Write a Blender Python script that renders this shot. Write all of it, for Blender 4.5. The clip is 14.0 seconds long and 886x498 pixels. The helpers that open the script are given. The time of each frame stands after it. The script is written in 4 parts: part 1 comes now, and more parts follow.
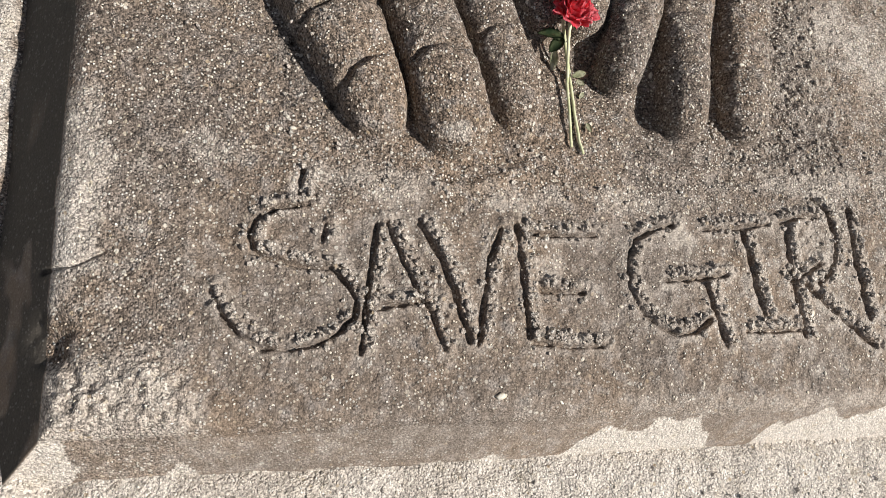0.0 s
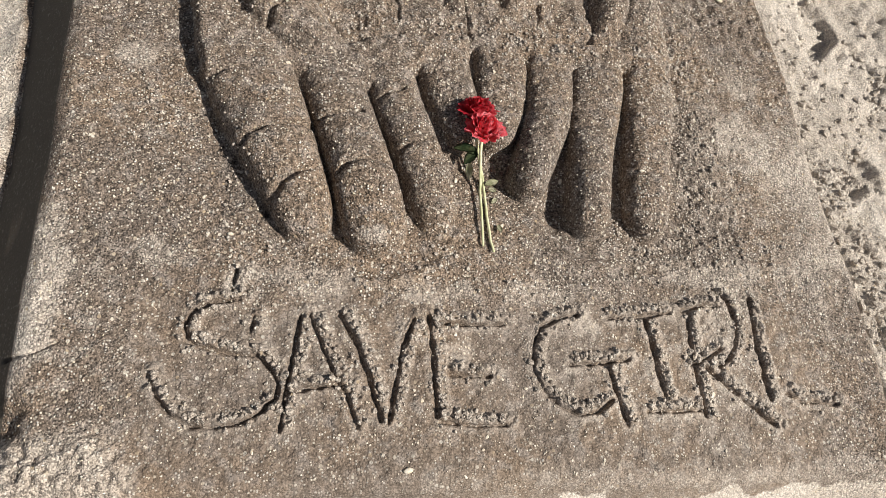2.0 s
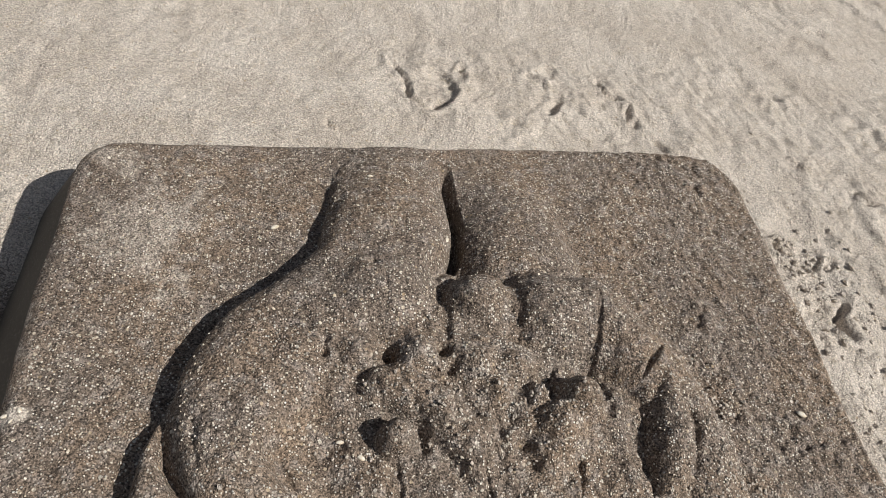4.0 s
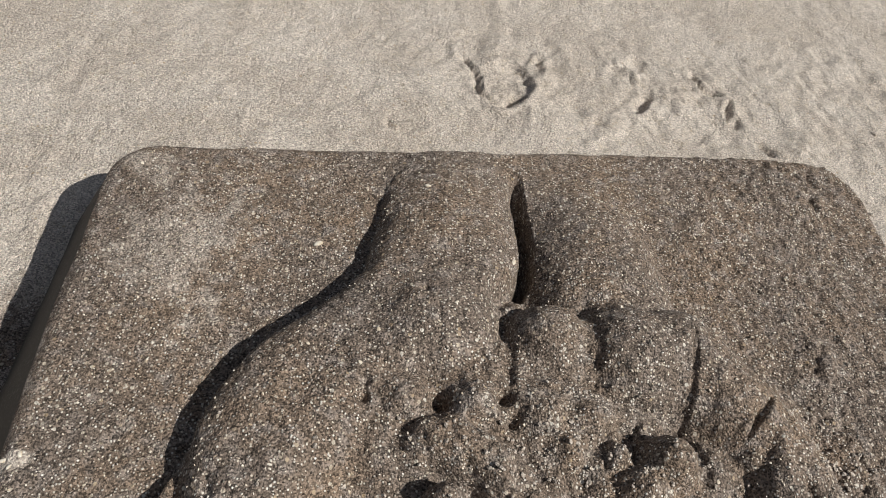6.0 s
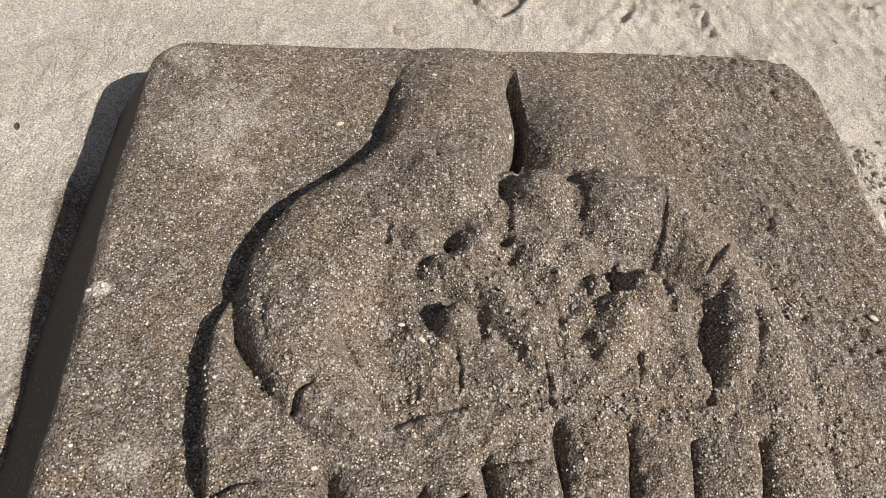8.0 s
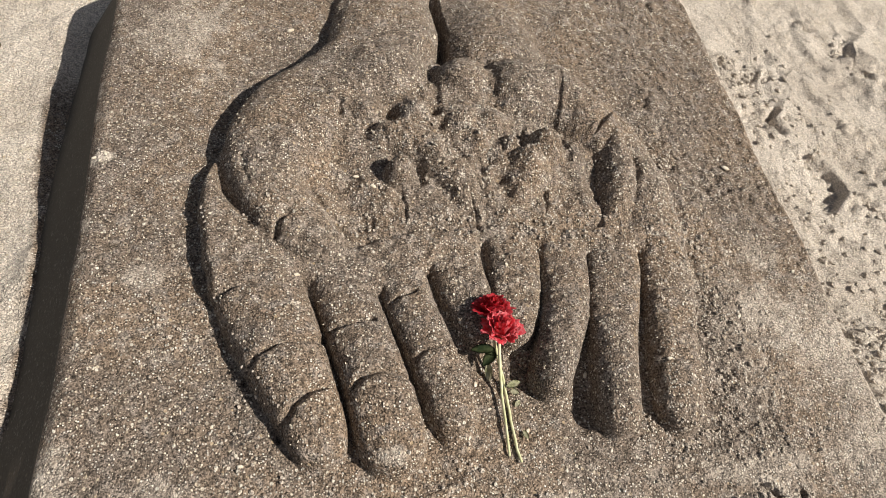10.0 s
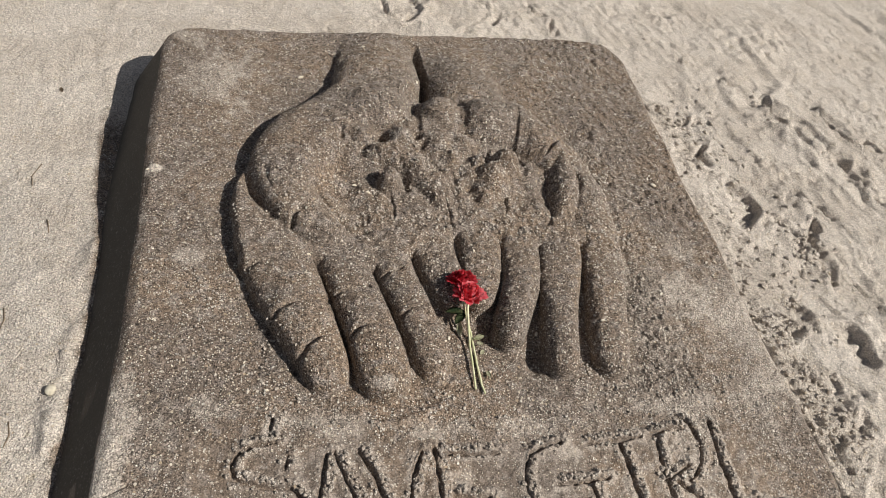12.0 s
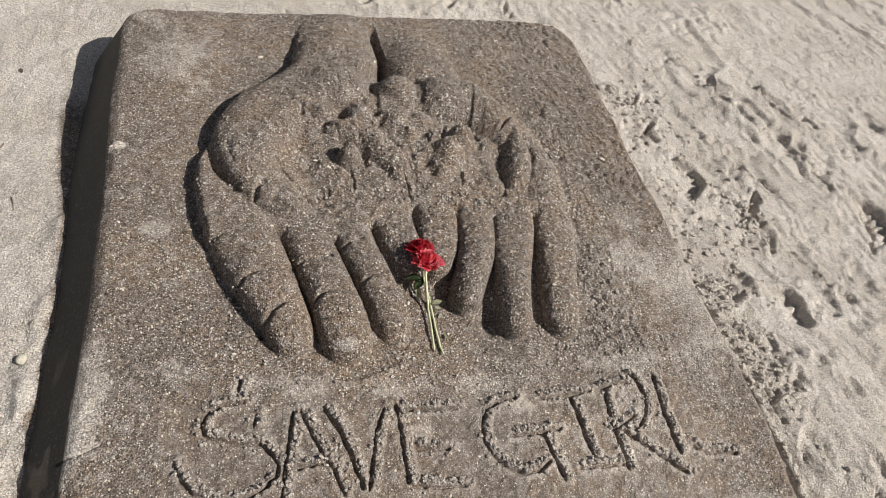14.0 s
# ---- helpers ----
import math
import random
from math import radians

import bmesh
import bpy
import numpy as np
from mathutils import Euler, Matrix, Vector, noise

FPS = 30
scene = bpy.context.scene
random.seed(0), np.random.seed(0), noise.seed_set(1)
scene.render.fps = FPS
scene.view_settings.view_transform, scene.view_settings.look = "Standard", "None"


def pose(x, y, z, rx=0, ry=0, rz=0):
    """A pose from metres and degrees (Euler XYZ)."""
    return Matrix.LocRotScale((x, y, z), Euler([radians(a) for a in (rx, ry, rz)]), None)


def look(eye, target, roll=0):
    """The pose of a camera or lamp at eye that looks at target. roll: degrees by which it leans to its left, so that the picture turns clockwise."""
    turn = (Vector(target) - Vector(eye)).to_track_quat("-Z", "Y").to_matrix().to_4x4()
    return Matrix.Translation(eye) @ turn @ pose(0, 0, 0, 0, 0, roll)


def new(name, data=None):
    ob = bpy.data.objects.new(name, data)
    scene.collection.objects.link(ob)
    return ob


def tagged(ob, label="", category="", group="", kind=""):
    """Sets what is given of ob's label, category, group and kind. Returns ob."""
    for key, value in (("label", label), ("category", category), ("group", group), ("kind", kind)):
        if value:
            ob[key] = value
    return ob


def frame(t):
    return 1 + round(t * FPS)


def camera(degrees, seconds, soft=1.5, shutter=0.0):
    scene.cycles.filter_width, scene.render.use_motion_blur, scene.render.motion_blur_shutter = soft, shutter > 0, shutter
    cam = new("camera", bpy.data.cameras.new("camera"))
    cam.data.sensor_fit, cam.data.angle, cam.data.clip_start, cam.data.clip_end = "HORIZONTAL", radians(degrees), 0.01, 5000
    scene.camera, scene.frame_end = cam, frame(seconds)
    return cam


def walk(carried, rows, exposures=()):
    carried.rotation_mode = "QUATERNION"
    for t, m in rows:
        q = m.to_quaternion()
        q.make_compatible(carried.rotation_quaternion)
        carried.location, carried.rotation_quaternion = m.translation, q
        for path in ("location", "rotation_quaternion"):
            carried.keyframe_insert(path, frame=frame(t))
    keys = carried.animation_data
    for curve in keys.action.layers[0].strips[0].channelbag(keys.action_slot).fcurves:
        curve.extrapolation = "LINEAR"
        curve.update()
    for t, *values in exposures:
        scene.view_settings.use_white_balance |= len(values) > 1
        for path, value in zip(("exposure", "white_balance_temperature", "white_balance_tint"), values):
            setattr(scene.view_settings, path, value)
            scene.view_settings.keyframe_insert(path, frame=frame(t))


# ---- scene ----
cam = camera(61.0, 14.0, soft=0.7)
PATH = [
    (0, (-0.324, -0.142, 1.068), (0.239, 0.424, -0.765), 43.8),
    (0.5, (-0.28, -0.128, 1.058), (0.257, 0.416, -0.791), 42.8),
    (1, (-0.185, -0.185, 1.092), (0.364, 0.392, -0.742), 42.2),
    (1.5, (-0.139, -0.236, 1.152), (0.408, 0.424, -0.655), 38.8),
    (2, (-0.198, -0.209, 1.224), (0.278, 0.615, -0.535), 29.6),
    (2.5, (-0.24, -0.118, 1.296), (0.119, 1.002, -0.322), 18.1),
    (3, (-0.247, 0.055, 1.295), (0.132, 1.333, -0.196), 15.9),
    (3.5, (-0.191, 0.216, 1.248), (0.221, 1.498, -0.231), 17.4),
    (6, (-0.093, 0.486, 1.09), (0.092, 1.759, -0.441), 11.6),
    (6.5, (-0.099, 0.461, 1.096), (0.076, 1.705, -0.46), 12.1),
    (7, (-0.11, 0.407, 1.125), (0.046, 1.643, -0.439), 11.8),
    (7.5, (-0.111, 0.332, 1.14), (0.043, 1.539, -0.447), 11.5),
    (8, (-0.13, 0.266, 1.148), (0.095, 1.436, -0.459), 13.1),
    (8.5, (-0.142, 0.201, 1.155), (0.167, 1.323, -0.471), 15.3),
    (9, (-0.143, 0.143, 1.151), (0.238, 1.202, -0.502), 18.3),
    (11.5, (-0.27, -0.408, 1.399), (0.168, 0.874, -0.072), 15.8),
    (12, (-0.244, -0.43, 1.399), (0.206, 0.857, -0.065), 16.5),
    (12.5, (-0.243, -0.44, 1.398), (0.226, 0.82, -0.082), 17.5),
    (13, (-0.249, -0.459, 1.4), (0.242, 0.749, -0.116), 18.8),
    (13.5, (-0.261, -0.498, 1.418), (0.264, 0.719, -0.079), 19.6),
    (14, (-0.25, -0.512, 1.429), (0.295, 0.739, -0.034), 18.7),
]
EXPOSURES = [(0, 0.2, 6350, 10), (0.5, 0.17, 6420, 10), (1, 0.17, 6680, 10), (2, 0.22, 6650, 10), (2.5, 0.36, 6550, 10), (3, 0.15, 6600, 10), (3.5, 0, 6450, 10), (6, -0.2, 6450, 10), (7, -0.1, 6430, 10), (7.5, 0, 6450, 10), (8, 0.07, 6500, 10), (8.5, 0.26, 6560, 10), (9, 0.27, 7000, 10), (11.5, -0.01, 6600, 10), (12.5, -0.03, 6550, 10), (13.5, 0.05, 6480, 10), (14, 0.02, 6300, 10)]
walk(cam, [(t, look(eye, target, roll)) for t, eye, target, roll in PATH], EXPOSURES)

# ---- world, sun ----
world = bpy.data.worlds.new("sky")
scene.world = world
world.use_nodes = True
wn = world.node_tree.nodes
sky = wn.new("ShaderNodeTexSky")
sky.sky_type = "NISHITA"
sky.sun_disc = False
sky.sun_elevation = radians(45)
sky.sun_rotation = radians(117)
wn["Background"].inputs["Strength"].default_value = 0.050
haze = wn.new("ShaderNodeHueSaturation")
haze.inputs["Saturation"].default_value = 0.45
world.node_tree.links.new(sky.outputs["Color"], haze.inputs["Color"])
world.node_tree.links.new(haze.outputs["Color"], wn["Background"].inputs["Color"])
sun = new("sun", bpy.data.lights.new("sun", "SUN"))
sun.data.energy = 5.0
sun.data.angle = radians(0.55)
sun.data.color = (1.0, 0.95, 0.86)
sun.matrix_world = look((2.8, -1.3, 3.08), (0, 0, 0))

# ---- helpers of the place ----
TABLE = np.random.default_rng(7).random((256, 256))
TOP = 0.15


def vnoise(x, y, size, seed=0):
    """Smooth value noise from -1 to 1 with lumps of about that size."""
    u, v = x / size + 37.3 * seed, y / size + 91.7 * seed
    i, j = np.floor(u).astype(int), np.floor(v).astype(int)
    a, b = u - i, v - j
    a, b = a * a * (3 - 2 * a), b * b * (3 - 2 * b)
    t = lambda m, n: TABLE[(i + m) % 256, (j + n) % 256]
    return 2 * ((t(0, 0) * (1 - a) + t(1, 0) * a) * (1 - b) + (t(0, 1) * (1 - a) + t(1, 1) * a) * b) - 1


def fbm(x, y, size, octaves=4, seed=0, gain=0.5):
    total, amp = 0, 1.0
    for k in range(octaves):
        total = total + amp * vnoise(x, y, size / 2 ** k, seed + 3 * k + 1)
        amp *= gain
    return total


def clods(x, y, size, seed=0):
    """Lumpy crumbs: 0 in the gaps, 1 on the tops."""
    u, v = x / size, y / size
    i, j = np.floor(u).astype(int), np.floor(v).astype(int)
    best = np.full(np.shape(x), 9.0)
    for m in (-1, 0, 1):
        for n in (-1, 0, 1):
            a, b = (i + m + 17 * seed) % 256, (j + n + 29 * seed) % 256
            dx, dy = i + m + TABLE[a, b] - u, j + n + TABLE[(a + 101) % 256, (b + 57) % 256] - v
            best = np.minimum(best, (dx * dx + dy * dy) / (0.25 + 0.75 * TABLE[(a + 31) % 256, (b + 11) % 256]))
    return np.clip(1 - best * 1.6, 0, 1) ** 0.5


def step(a, b, x):
    t = np.clip((x - a) / (b - a), 0, 1)
    return t * t * (3 - 2 * t)


def near(x, y, points):
    """Distance to a polyline."""
    best = np.full(np.shape(x), 9.0)
    for (ax, ay), (bx, by) in zip(points, points[1:]):
        dx, dy = bx - ax, by - ay
        t = np.clip(((x - ax) * dx + (y - ay) * dy) / (dx * dx + dy * dy + 1e-9), 0, 1)
        best = np.minimum(best, np.hypot(x - ax - t * dx, y - ay - t * dy))
    return best


def eased(rows, n=4):
    """More rows on a smooth curve through the given ones."""
    a = [np.array(r, float) for r in rows]
    a = [2 * a[0] - a[1]] + a + [2 * a[-1] - a[-2]]
    made = []
    for p0, p1, p2, p3 in zip(a, a[1:], a[2:], a[3:]):
        for k in range(n):
            t = k / n
            made.append(0.5 * (2 * p1 + (p2 - p0) * t + (2 * p0 - 5 * p1 + 4 * p2 - p3) * t * t + (3 * p1 - p0 - 3 * p2 + p3) * t ** 3))
    return made + [a[-2]]


def limb(x, y, rows, p=2.6, q=0.55, wall=0.0):
    """A rounded ridge along rows of (x, y, half width, height); wall: the share of its height that stands upright at the edge."""
    rows = eased(rows)
    best = np.zeros(np.shape(x))
    for (ax, ay, ar, ah), (bx, by, br, bh) in zip(rows, rows[1:]):
        dx, dy = bx - ax, by - ay
        t = np.clip(((x - ax) * dx + (y - ay) * dy) / (dx * dx + dy * dy + 1e-9), 0, 1)
        d = np.hypot(x - ax - t * dx, y - ay - t * dy) / (ar + t * (br - ar))
        best = np.maximum(best, (ah + t * (bh - ah)) * ((1 - wall) * np.clip(1 - d ** p, 0, 1) ** q + wall * np.clip(1 - d ** 16, 0, 1) ** 0.6))
    return best


def knob(x, y, cx, cy, r, h, p=2.2, q=0.6):
    return h * np.clip(1 - (np.hypot(x - cx, y - cy) / r) ** p, 0, 1) ** q


def soft_max(a, b, k=0.012):
    t = np.clip(0.5 + 0.5 * (a - b) / k, 0, 1)
    return b * (1 - t) + a * t + k * t * (1 - t)


def sheet(name, xs, ys, z, keep=None, **layers):
    """A mesh over the grid xs by ys with heights z and float layers for the material."""
    nx, ny = len(xs), len(ys)
    gx, gy = np.meshgrid(xs, ys)
    i = np.arange(nx * ny).reshape(ny, nx)
    quads = np.stack([i[:-1, :-1], i[:-1, 1:], i[1:, 1:], i[1:, :-1]], -1).reshape(-1, 4)
    co = np.stack([gx, gy, z], -1).reshape(-1, 3)
    if keep is not None:
        k = keep.reshape(-1)[quads].any(1)
        quads = quads[k]
        used = np.unique(quads)
        back = np.zeros(nx * ny, int)
        back[used] = np.arange(len(used))
        quads, co = back[quads], co[used]
        layers = {n: v.reshape(-1)[used] for n, v in layers.items()}
    me = bpy.data.meshes.new(name)
    me.vertices.add(len(co))
    me.vertices.foreach_set("co", co.astype(np.float32).ravel())
    me.loops.add(quads.size)
    me.loops.foreach_set("vertex_index", quads.astype(np.int32).ravel())
    me.polygons.add(len(quads))
    me.polygons.foreach_set("loop_start", np.arange(0, quads.size, 4, dtype=np.int32))
    me.update(calc_edges=True)
    for n, v in layers.items():
        me.attributes.new(n, "FLOAT", "POINT").data.foreach_set("value", np.ascontiguousarray(v, np.float32).ravel())
    me.shade_smooth()
    me.validate()
    return new(name, me)


# ---- materials ----
class Nodes:
    def __init__(self, name):
        self.mat = bpy.data.materials.new(name)
        self.mat.use_nodes = True
        self.tree = self.mat.node_tree
        self.bsdf = self.tree.nodes["Principled BSDF"]

    def add(self, kind, **values):
        n = self.tree.nodes.new("ShaderNode" + kind)
        for k, v in values.items():
            if k in n.inputs:
                n.inputs[k].default_value = v
            else:
                setattr(n, k, v)
        return n

    def link(self, a, b):
        self.tree.links.new(a, b)

    def math(self, op, a, b=0.5, clamp=False):
        n = self.add("Math", operation=op, use_clamp=clamp)
        for s, v in zip(n.inputs, (a, b)):
            if isinstance(v, (int, float)):
                s.default_value = v
            else:
                self.link(v, s)
        return n.outputs[0]

    def mix(self, fac, a, b, blend="MIX"):
        n = self.add("Mix", data_type="RGBA", blend_type=blend)
        for s, v in zip((n.inputs[0], n.inputs[6], n.inputs[7]), (fac, a, b)):
            if isinstance(v, (int, float)):
                s.default_value = v
            elif isinstance(v, tuple):
                s.default_value = (*v, 1)
            else:
                self.link(v, s)
        return n.outputs[2]

    def ramp(self, value, lo, hi):
        n = self.add("MapRange", interpolation_type="SMOOTHSTEP")
        self.link(value, n.inputs[0])
        n.inputs[1].default_value, n.inputs[2].default_value = lo, hi
        return n.outputs[0]


def sand(name, layers, dried=0.65):
    """Coarse shelly sand: damp grey-brown where the first layer is 0, pale where it is 1, shade-dark below 0; grit 0 is
    smoothed by a trowel.
    """
    m = Nodes(name)
    where = m.add("TexCoord").outputs["Object"]

    def noise_at(scale, detail=3.0, rough=0.6):
        n = m.add("TexNoise", Scale=scale, Detail=detail, Roughness=rough)
        m.link(where, n.inputs["Vector"])
        return n.outputs["Fac"]

    def cells(scale):
        n = m.add("TexVoronoi", Scale=scale)
        m.link(where, n.inputs["Vector"])
        return n

    big, mid, fine = noise_at(5.0), noise_at(42.0), noise_at(520.0, 2.0)
    grain, fleck, chip = cells(460.0), cells(260.0), cells(118.0)
    split = []
    for c in (grain, fleck, chip):
        n = m.add("SeparateColor")
        m.link(c.outputs["Color"], n.inputs[0])
        split.append(n)
    grain_value, fleck_value, chip_value = split
    if layers:
        dry = m.add("Attribute", attribute_name="dryness_and_shade").outputs["Fac"]
        grit = m.add("Attribute", attribute_name="grit").outputs["Fac"]
    else:
        dry = m.add("Value")
        dry.outputs[0].default_value = dried
        dry = dry.outputs[0]
        grit = m.add("Value")
        grit.outputs[0].default_value = 1.0
        grit = grit.outputs[0]
    damp = m.mix(m.ramp(big, 0.35, 0.68), (0.170, 0.137, 0.114), (0.214, 0.160, 0.119))
    damp = m.mix(m.ramp(mid, 0.45, 0.75), damp, (0.243, 0.209, 0.188))
    pale = m.mix(m.ramp(big, 0.35, 0.65), (0.56, 0.497, 0.438), (0.65, 0.59, 0.533))
    pale = m.mix(m.ramp(mid, 0.5, 0.8), pale, (0.48, 0.42, 0.345))
    edge = m.math("ADD", dry, m.math("MULTIPLY", m.math("SUBTRACT", mid, 0.5), 0.55))
    base = m.mix(m.ramp(edge, 0.0, 1.0), damp, pale)
    # below 0: a darker tone that puts shade on the left wall
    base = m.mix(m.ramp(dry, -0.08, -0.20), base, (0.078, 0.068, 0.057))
    # grains lighter and darker than the mean
    much = m.math("SUBTRACT", 1.6, m.math("MULTIPLY", dry, 0.75))
    tone = m.math("ADD", 1.0, m.math("MULTIPLY", m.math("MULTIPLY", m.math("SUBTRACT", grain_value.outputs[0], 0.5), much), grit))
    tone = m.math("MULTIPLY", tone, m.math("ADD", 0.66, m.math("MULTIPLY", fine, 0.68)))
    base = m.mix(1.0, base, tone, "MULTIPLY")
    dark = m.math("MULTIPLY", m.ramp(fleck_value.outputs[1], 0.80, 0.86), m.math("MULTIPLY", grit, m.math("SUBTRACT", 0.55, m.math("MULTIPLY", dry, 0.25))))
    base = m.mix(m.math("MULTIPLY", dark, m.ramp(fleck.outputs["Distance"], 0.50, 0.35)), base, (0.05, 0.042, 0.034))
    # broken shell, small and larger
    spread_of = m.ramp(noise_at(9.0), 0.30, 0.62)
    small = m.math("MULTIPLY", m.ramp(fleck_value.outputs[0], 0.71, 0.77), m.math("MULTIPLY", m.ramp(fleck.outputs["Distance"], 0.44, 0.34), grit))
    small = m.math("MULTIPLY", small, m.math("ADD", 0.42, m.math("MULTIPLY", spread_of, 0.58)))
    base = m.mix(small, base, m.mix(fleck_value.outputs[2], (0.46, 0.40, 0.31), (0.86, 0.84, 0.79)))
    large = m.math("MULTIPLY", m.ramp(chip_value.outputs[0], 0.86, 0.88), m.math("MULTIPLY", m.ramp(chip.outputs["Distance"], 0.36, 0.28), grit))
    base = m.mix(m.math("MULTIPLY", large, 0.75), base, m.mix(chip_value.outputs[1], (0.45, 0.34, 0.22), (0.80, 0.77, 0.70)))
    m.link(base, m.bsdf.inputs["Base Color"])
    rough = m.math("ADD", 0.78, m.math("MULTIPLY", dry, 0.18), clamp=True)
    m.link(rough, m.bsdf.inputs["Roughness"])
    m.bsdf.inputs["Specular IOR Level"].default_value = 0.25
    height = m.math("ADD", m.math("MULTIPLY", fine, 0.5), m.math("MULTIPLY", m.math("SUBTRACT", 1.0, grain.outputs["Distance"]), 0.5))
    height = m.math("ADD", height, m.math("MULTIPLY", m.math("SUBTRACT", 1.0, fleck.outputs["Distance"]), 0.9))
    height = m.math("ADD", height, m.math("MULTIPLY", noise_at(150.0), 0.6))
    bump = m.add("Bump", Distance=0.0032)
    m.link(m.math("MULTIPLY", m.math("ADD", 0.12, m.math("MULTIPLY", grit, 0.75)), m.math("SUBTRACT", 1.0, m.math("MULTIPLY", dry, 0.10))), bump.inputs["Strength"])
    m.link(height, bump.inputs["Height"])
    lumpy = m.add("Bump", Distance=0.010)
    m.link(m.math("MULTIPLY", m.math("ADD", 0.20, m.math("MULTIPLY", dry, 0.70)), grit), lumpy.inputs["Strength"])
    m.link(noise_at(85.0, 4.0, 0.65), lumpy.inputs["Height"])
    m.link(lumpy.outputs[0], bump.inputs["Normal"])
    m.link(bump.outputs[0], m.bsdf.inputs["Normal"])
    return m.mat


def plain(name, one, two, scale, rough, bump_by=0.0, spec=0.4, sheen_through=0.0):
    m = Nodes(name)
    n = m.add("TexNoise", Scale=scale, Detail=4.0, Roughness=0.65)
    m.link(m.add("TexCoord").outputs["Object"], n.inputs["Vector"])
    m.link(m.mix(m.ramp(n.outputs["Fac"], 0.35, 0.66), one, two), m.bsdf.inputs["Base Color"])
    m.bsdf.inputs["Roughness"].default_value = rough
    m.bsdf.inputs["Specular IOR Level"].default_value = spec
    m.bsdf.inputs["Subsurface Weight"].default_value = sheen_through
    m.bsdf.inputs["Subsurface Radius"].default_value = (0.004, 0.001, 0.001)
    if bump_by:
        b = m.add("Bump", Strength=0.6, Distance=bump_by)
        m.link(n.outputs["Fac"], b.inputs["Height"])
        m.link(b.outputs[0], m.bsdf.inputs["Normal"])
    return m.mat


SAND = sand("shelly_sand", True)
CRUMB = sand("crumbled_sand", False)
LETTER_CRUMB = sand("scratched_up_sand", False, 0.55)
PALE_CRUMB = sand("dry_crumbled_sand", False, 0.95)
SHELL = plain("shell", (0.78, 0.74, 0.66), (0.55, 0.46, 0.34), 180.0, 0.5, 0.0006)
PEBBLE = plain("pale_pebble", (0.62, 0.58, 0.48), (0.48, 0.43, 0.34), 90.0, 0.7, 0.0006)
PETAL = plain("red_petal", (0.80, 0.060, 0.095), (0.90, 0.27, 0.31), 60.0, 0.5, 0.0006, 0.3, 0.1)
PETAL_DARK = plain("wilted_petal", (0.52, 0.018, 0.035), (0.76, 0.080, 0.110), 60.0, 0.55, 0.0006, 0.3, 0.1)
STEM = plain("stem", (0.50, 0.52, 0.29), (0.70, 0.69, 0.48), 70.0, 0.5, 0.0005)
LEAF = plain("leaf", (0.035, 0.065, 0.028), (0.11, 0.14, 0.065), 55.0, 0.5, 0.0006)
WILTED = plain("wilted_leaf", (0.62, 0.60, 0.46), (0.36, 0.37, 0.22), 60.0, 0.65, 0.0006)
TWIG = plain("twig", (0.22, 0.165, 0.11), (0.12, 0.09, 0.06), 120.0, 0.8, 0.0006)

# ---- writing in the sand: strokes of each letter ----
LETTERS = {
    "S": [
        [(-0.228, 0.236), (-0.232, 0.205)],
        [(-0.200, 0.165), (-0.204, 0.142)],
        [(-0.220, 0.189), (-0.256, 0.185), (-0.286, 0.169), (-0.293, 0.148), (-0.287, 0.128), (-0.258, 0.117), (-0.222, 0.110), (-0.194, 0.109),
         (-0.175, 0.090), (-0.163, 0.068), (-0.166, 0.046), (-0.186, 0.026), (-0.210, 0.014), (-0.243, 0.007), (-0.277, 0.009), (-0.304, 0.025),
         (-0.323, 0.049), (-0.337, 0.078)],
    ],
    "A": [[(-0.133, 0.168), (-0.143, 0.113), (-0.152, 0.056), (-0.160, 0.0)], [(-0.120, 0.169), (-0.102, 0.123), (-0.086, 0.080), (-0.067, 0.050), (-0.053, 0.004)],
          [(-0.145, 0.056), (-0.112, 0.062), (-0.067, 0.065)]],
    "V": [[(-0.076, 0.171), (-0.052, 0.124), (-0.033, 0.067), (-0.019, 0.014)], [(0.035, 0.167), (0.015, 0.118), (0.002, 0.059), (-0.008, 0.009)]],
    "E": [[(0.058, 0.173), (0.062, 0.120), (0.062, 0.069), (0.063, 0.019)], [(0.070, 0.162), (0.112, 0.159), (0.180, 0.162)],
          [(0.087, 0.082), (0.116, 0.079), (0.150, 0.079)], [(0.068, 0.011), (0.120, 0.005), (0.168, 0.005)]],
    "G": [[(0.307, 0.182), (0.269, 0.173), (0.240, 0.158), (0.223, 0.125), (0.220, 0.089), (0.234, 0.055), (0.259, 0.033), (0.288, 0.019), (0.320, 0.025), (0.346, 0.043)],
          [(0.282, 0.098), (0.330, 0.101), (0.383, 0.107)], [(0.348, 0.093), (0.352, 0.057), (0.365, 0.002)]],
    "I": [[(0.359, 0.178), (0.418, 0.182), (0.470, 0.188)], [(0.426, 0.181), (0.430, 0.133), (0.433, 0.086), (0.436, 0.044)],
          [(0.404, 0.024), (0.452, 0.025), (0.496, 0.026)]],
    "R": [[(0.506, 0.189), (0.501, 0.135), (0.499, 0.097), (0.502, 0.059), (0.504, 0.018)], [(0.496, 0.192), (0.534, 0.203), (0.566, 0.202)],
          [(0.561, 0.233), (0.584, 0.210), (0.594, 0.173), (0.585, 0.138), (0.563, 0.108), (0.545, 0.098)], [(0.551, 0.127), (0.527, 0.112), (0.494, 0.099)],
          [(0.519, 0.097), (0.558, 0.060), (0.593, 0.032), (0.627, -0.003)]],
    "L": [[(0.632, 0.221), (0.629, 0.170), (0.625, 0.129), (0.625, 0.080), (0.630, 0.044)], [(0.661, 0.052), (0.690, 0.038), (0.755, 0.036)]],
}
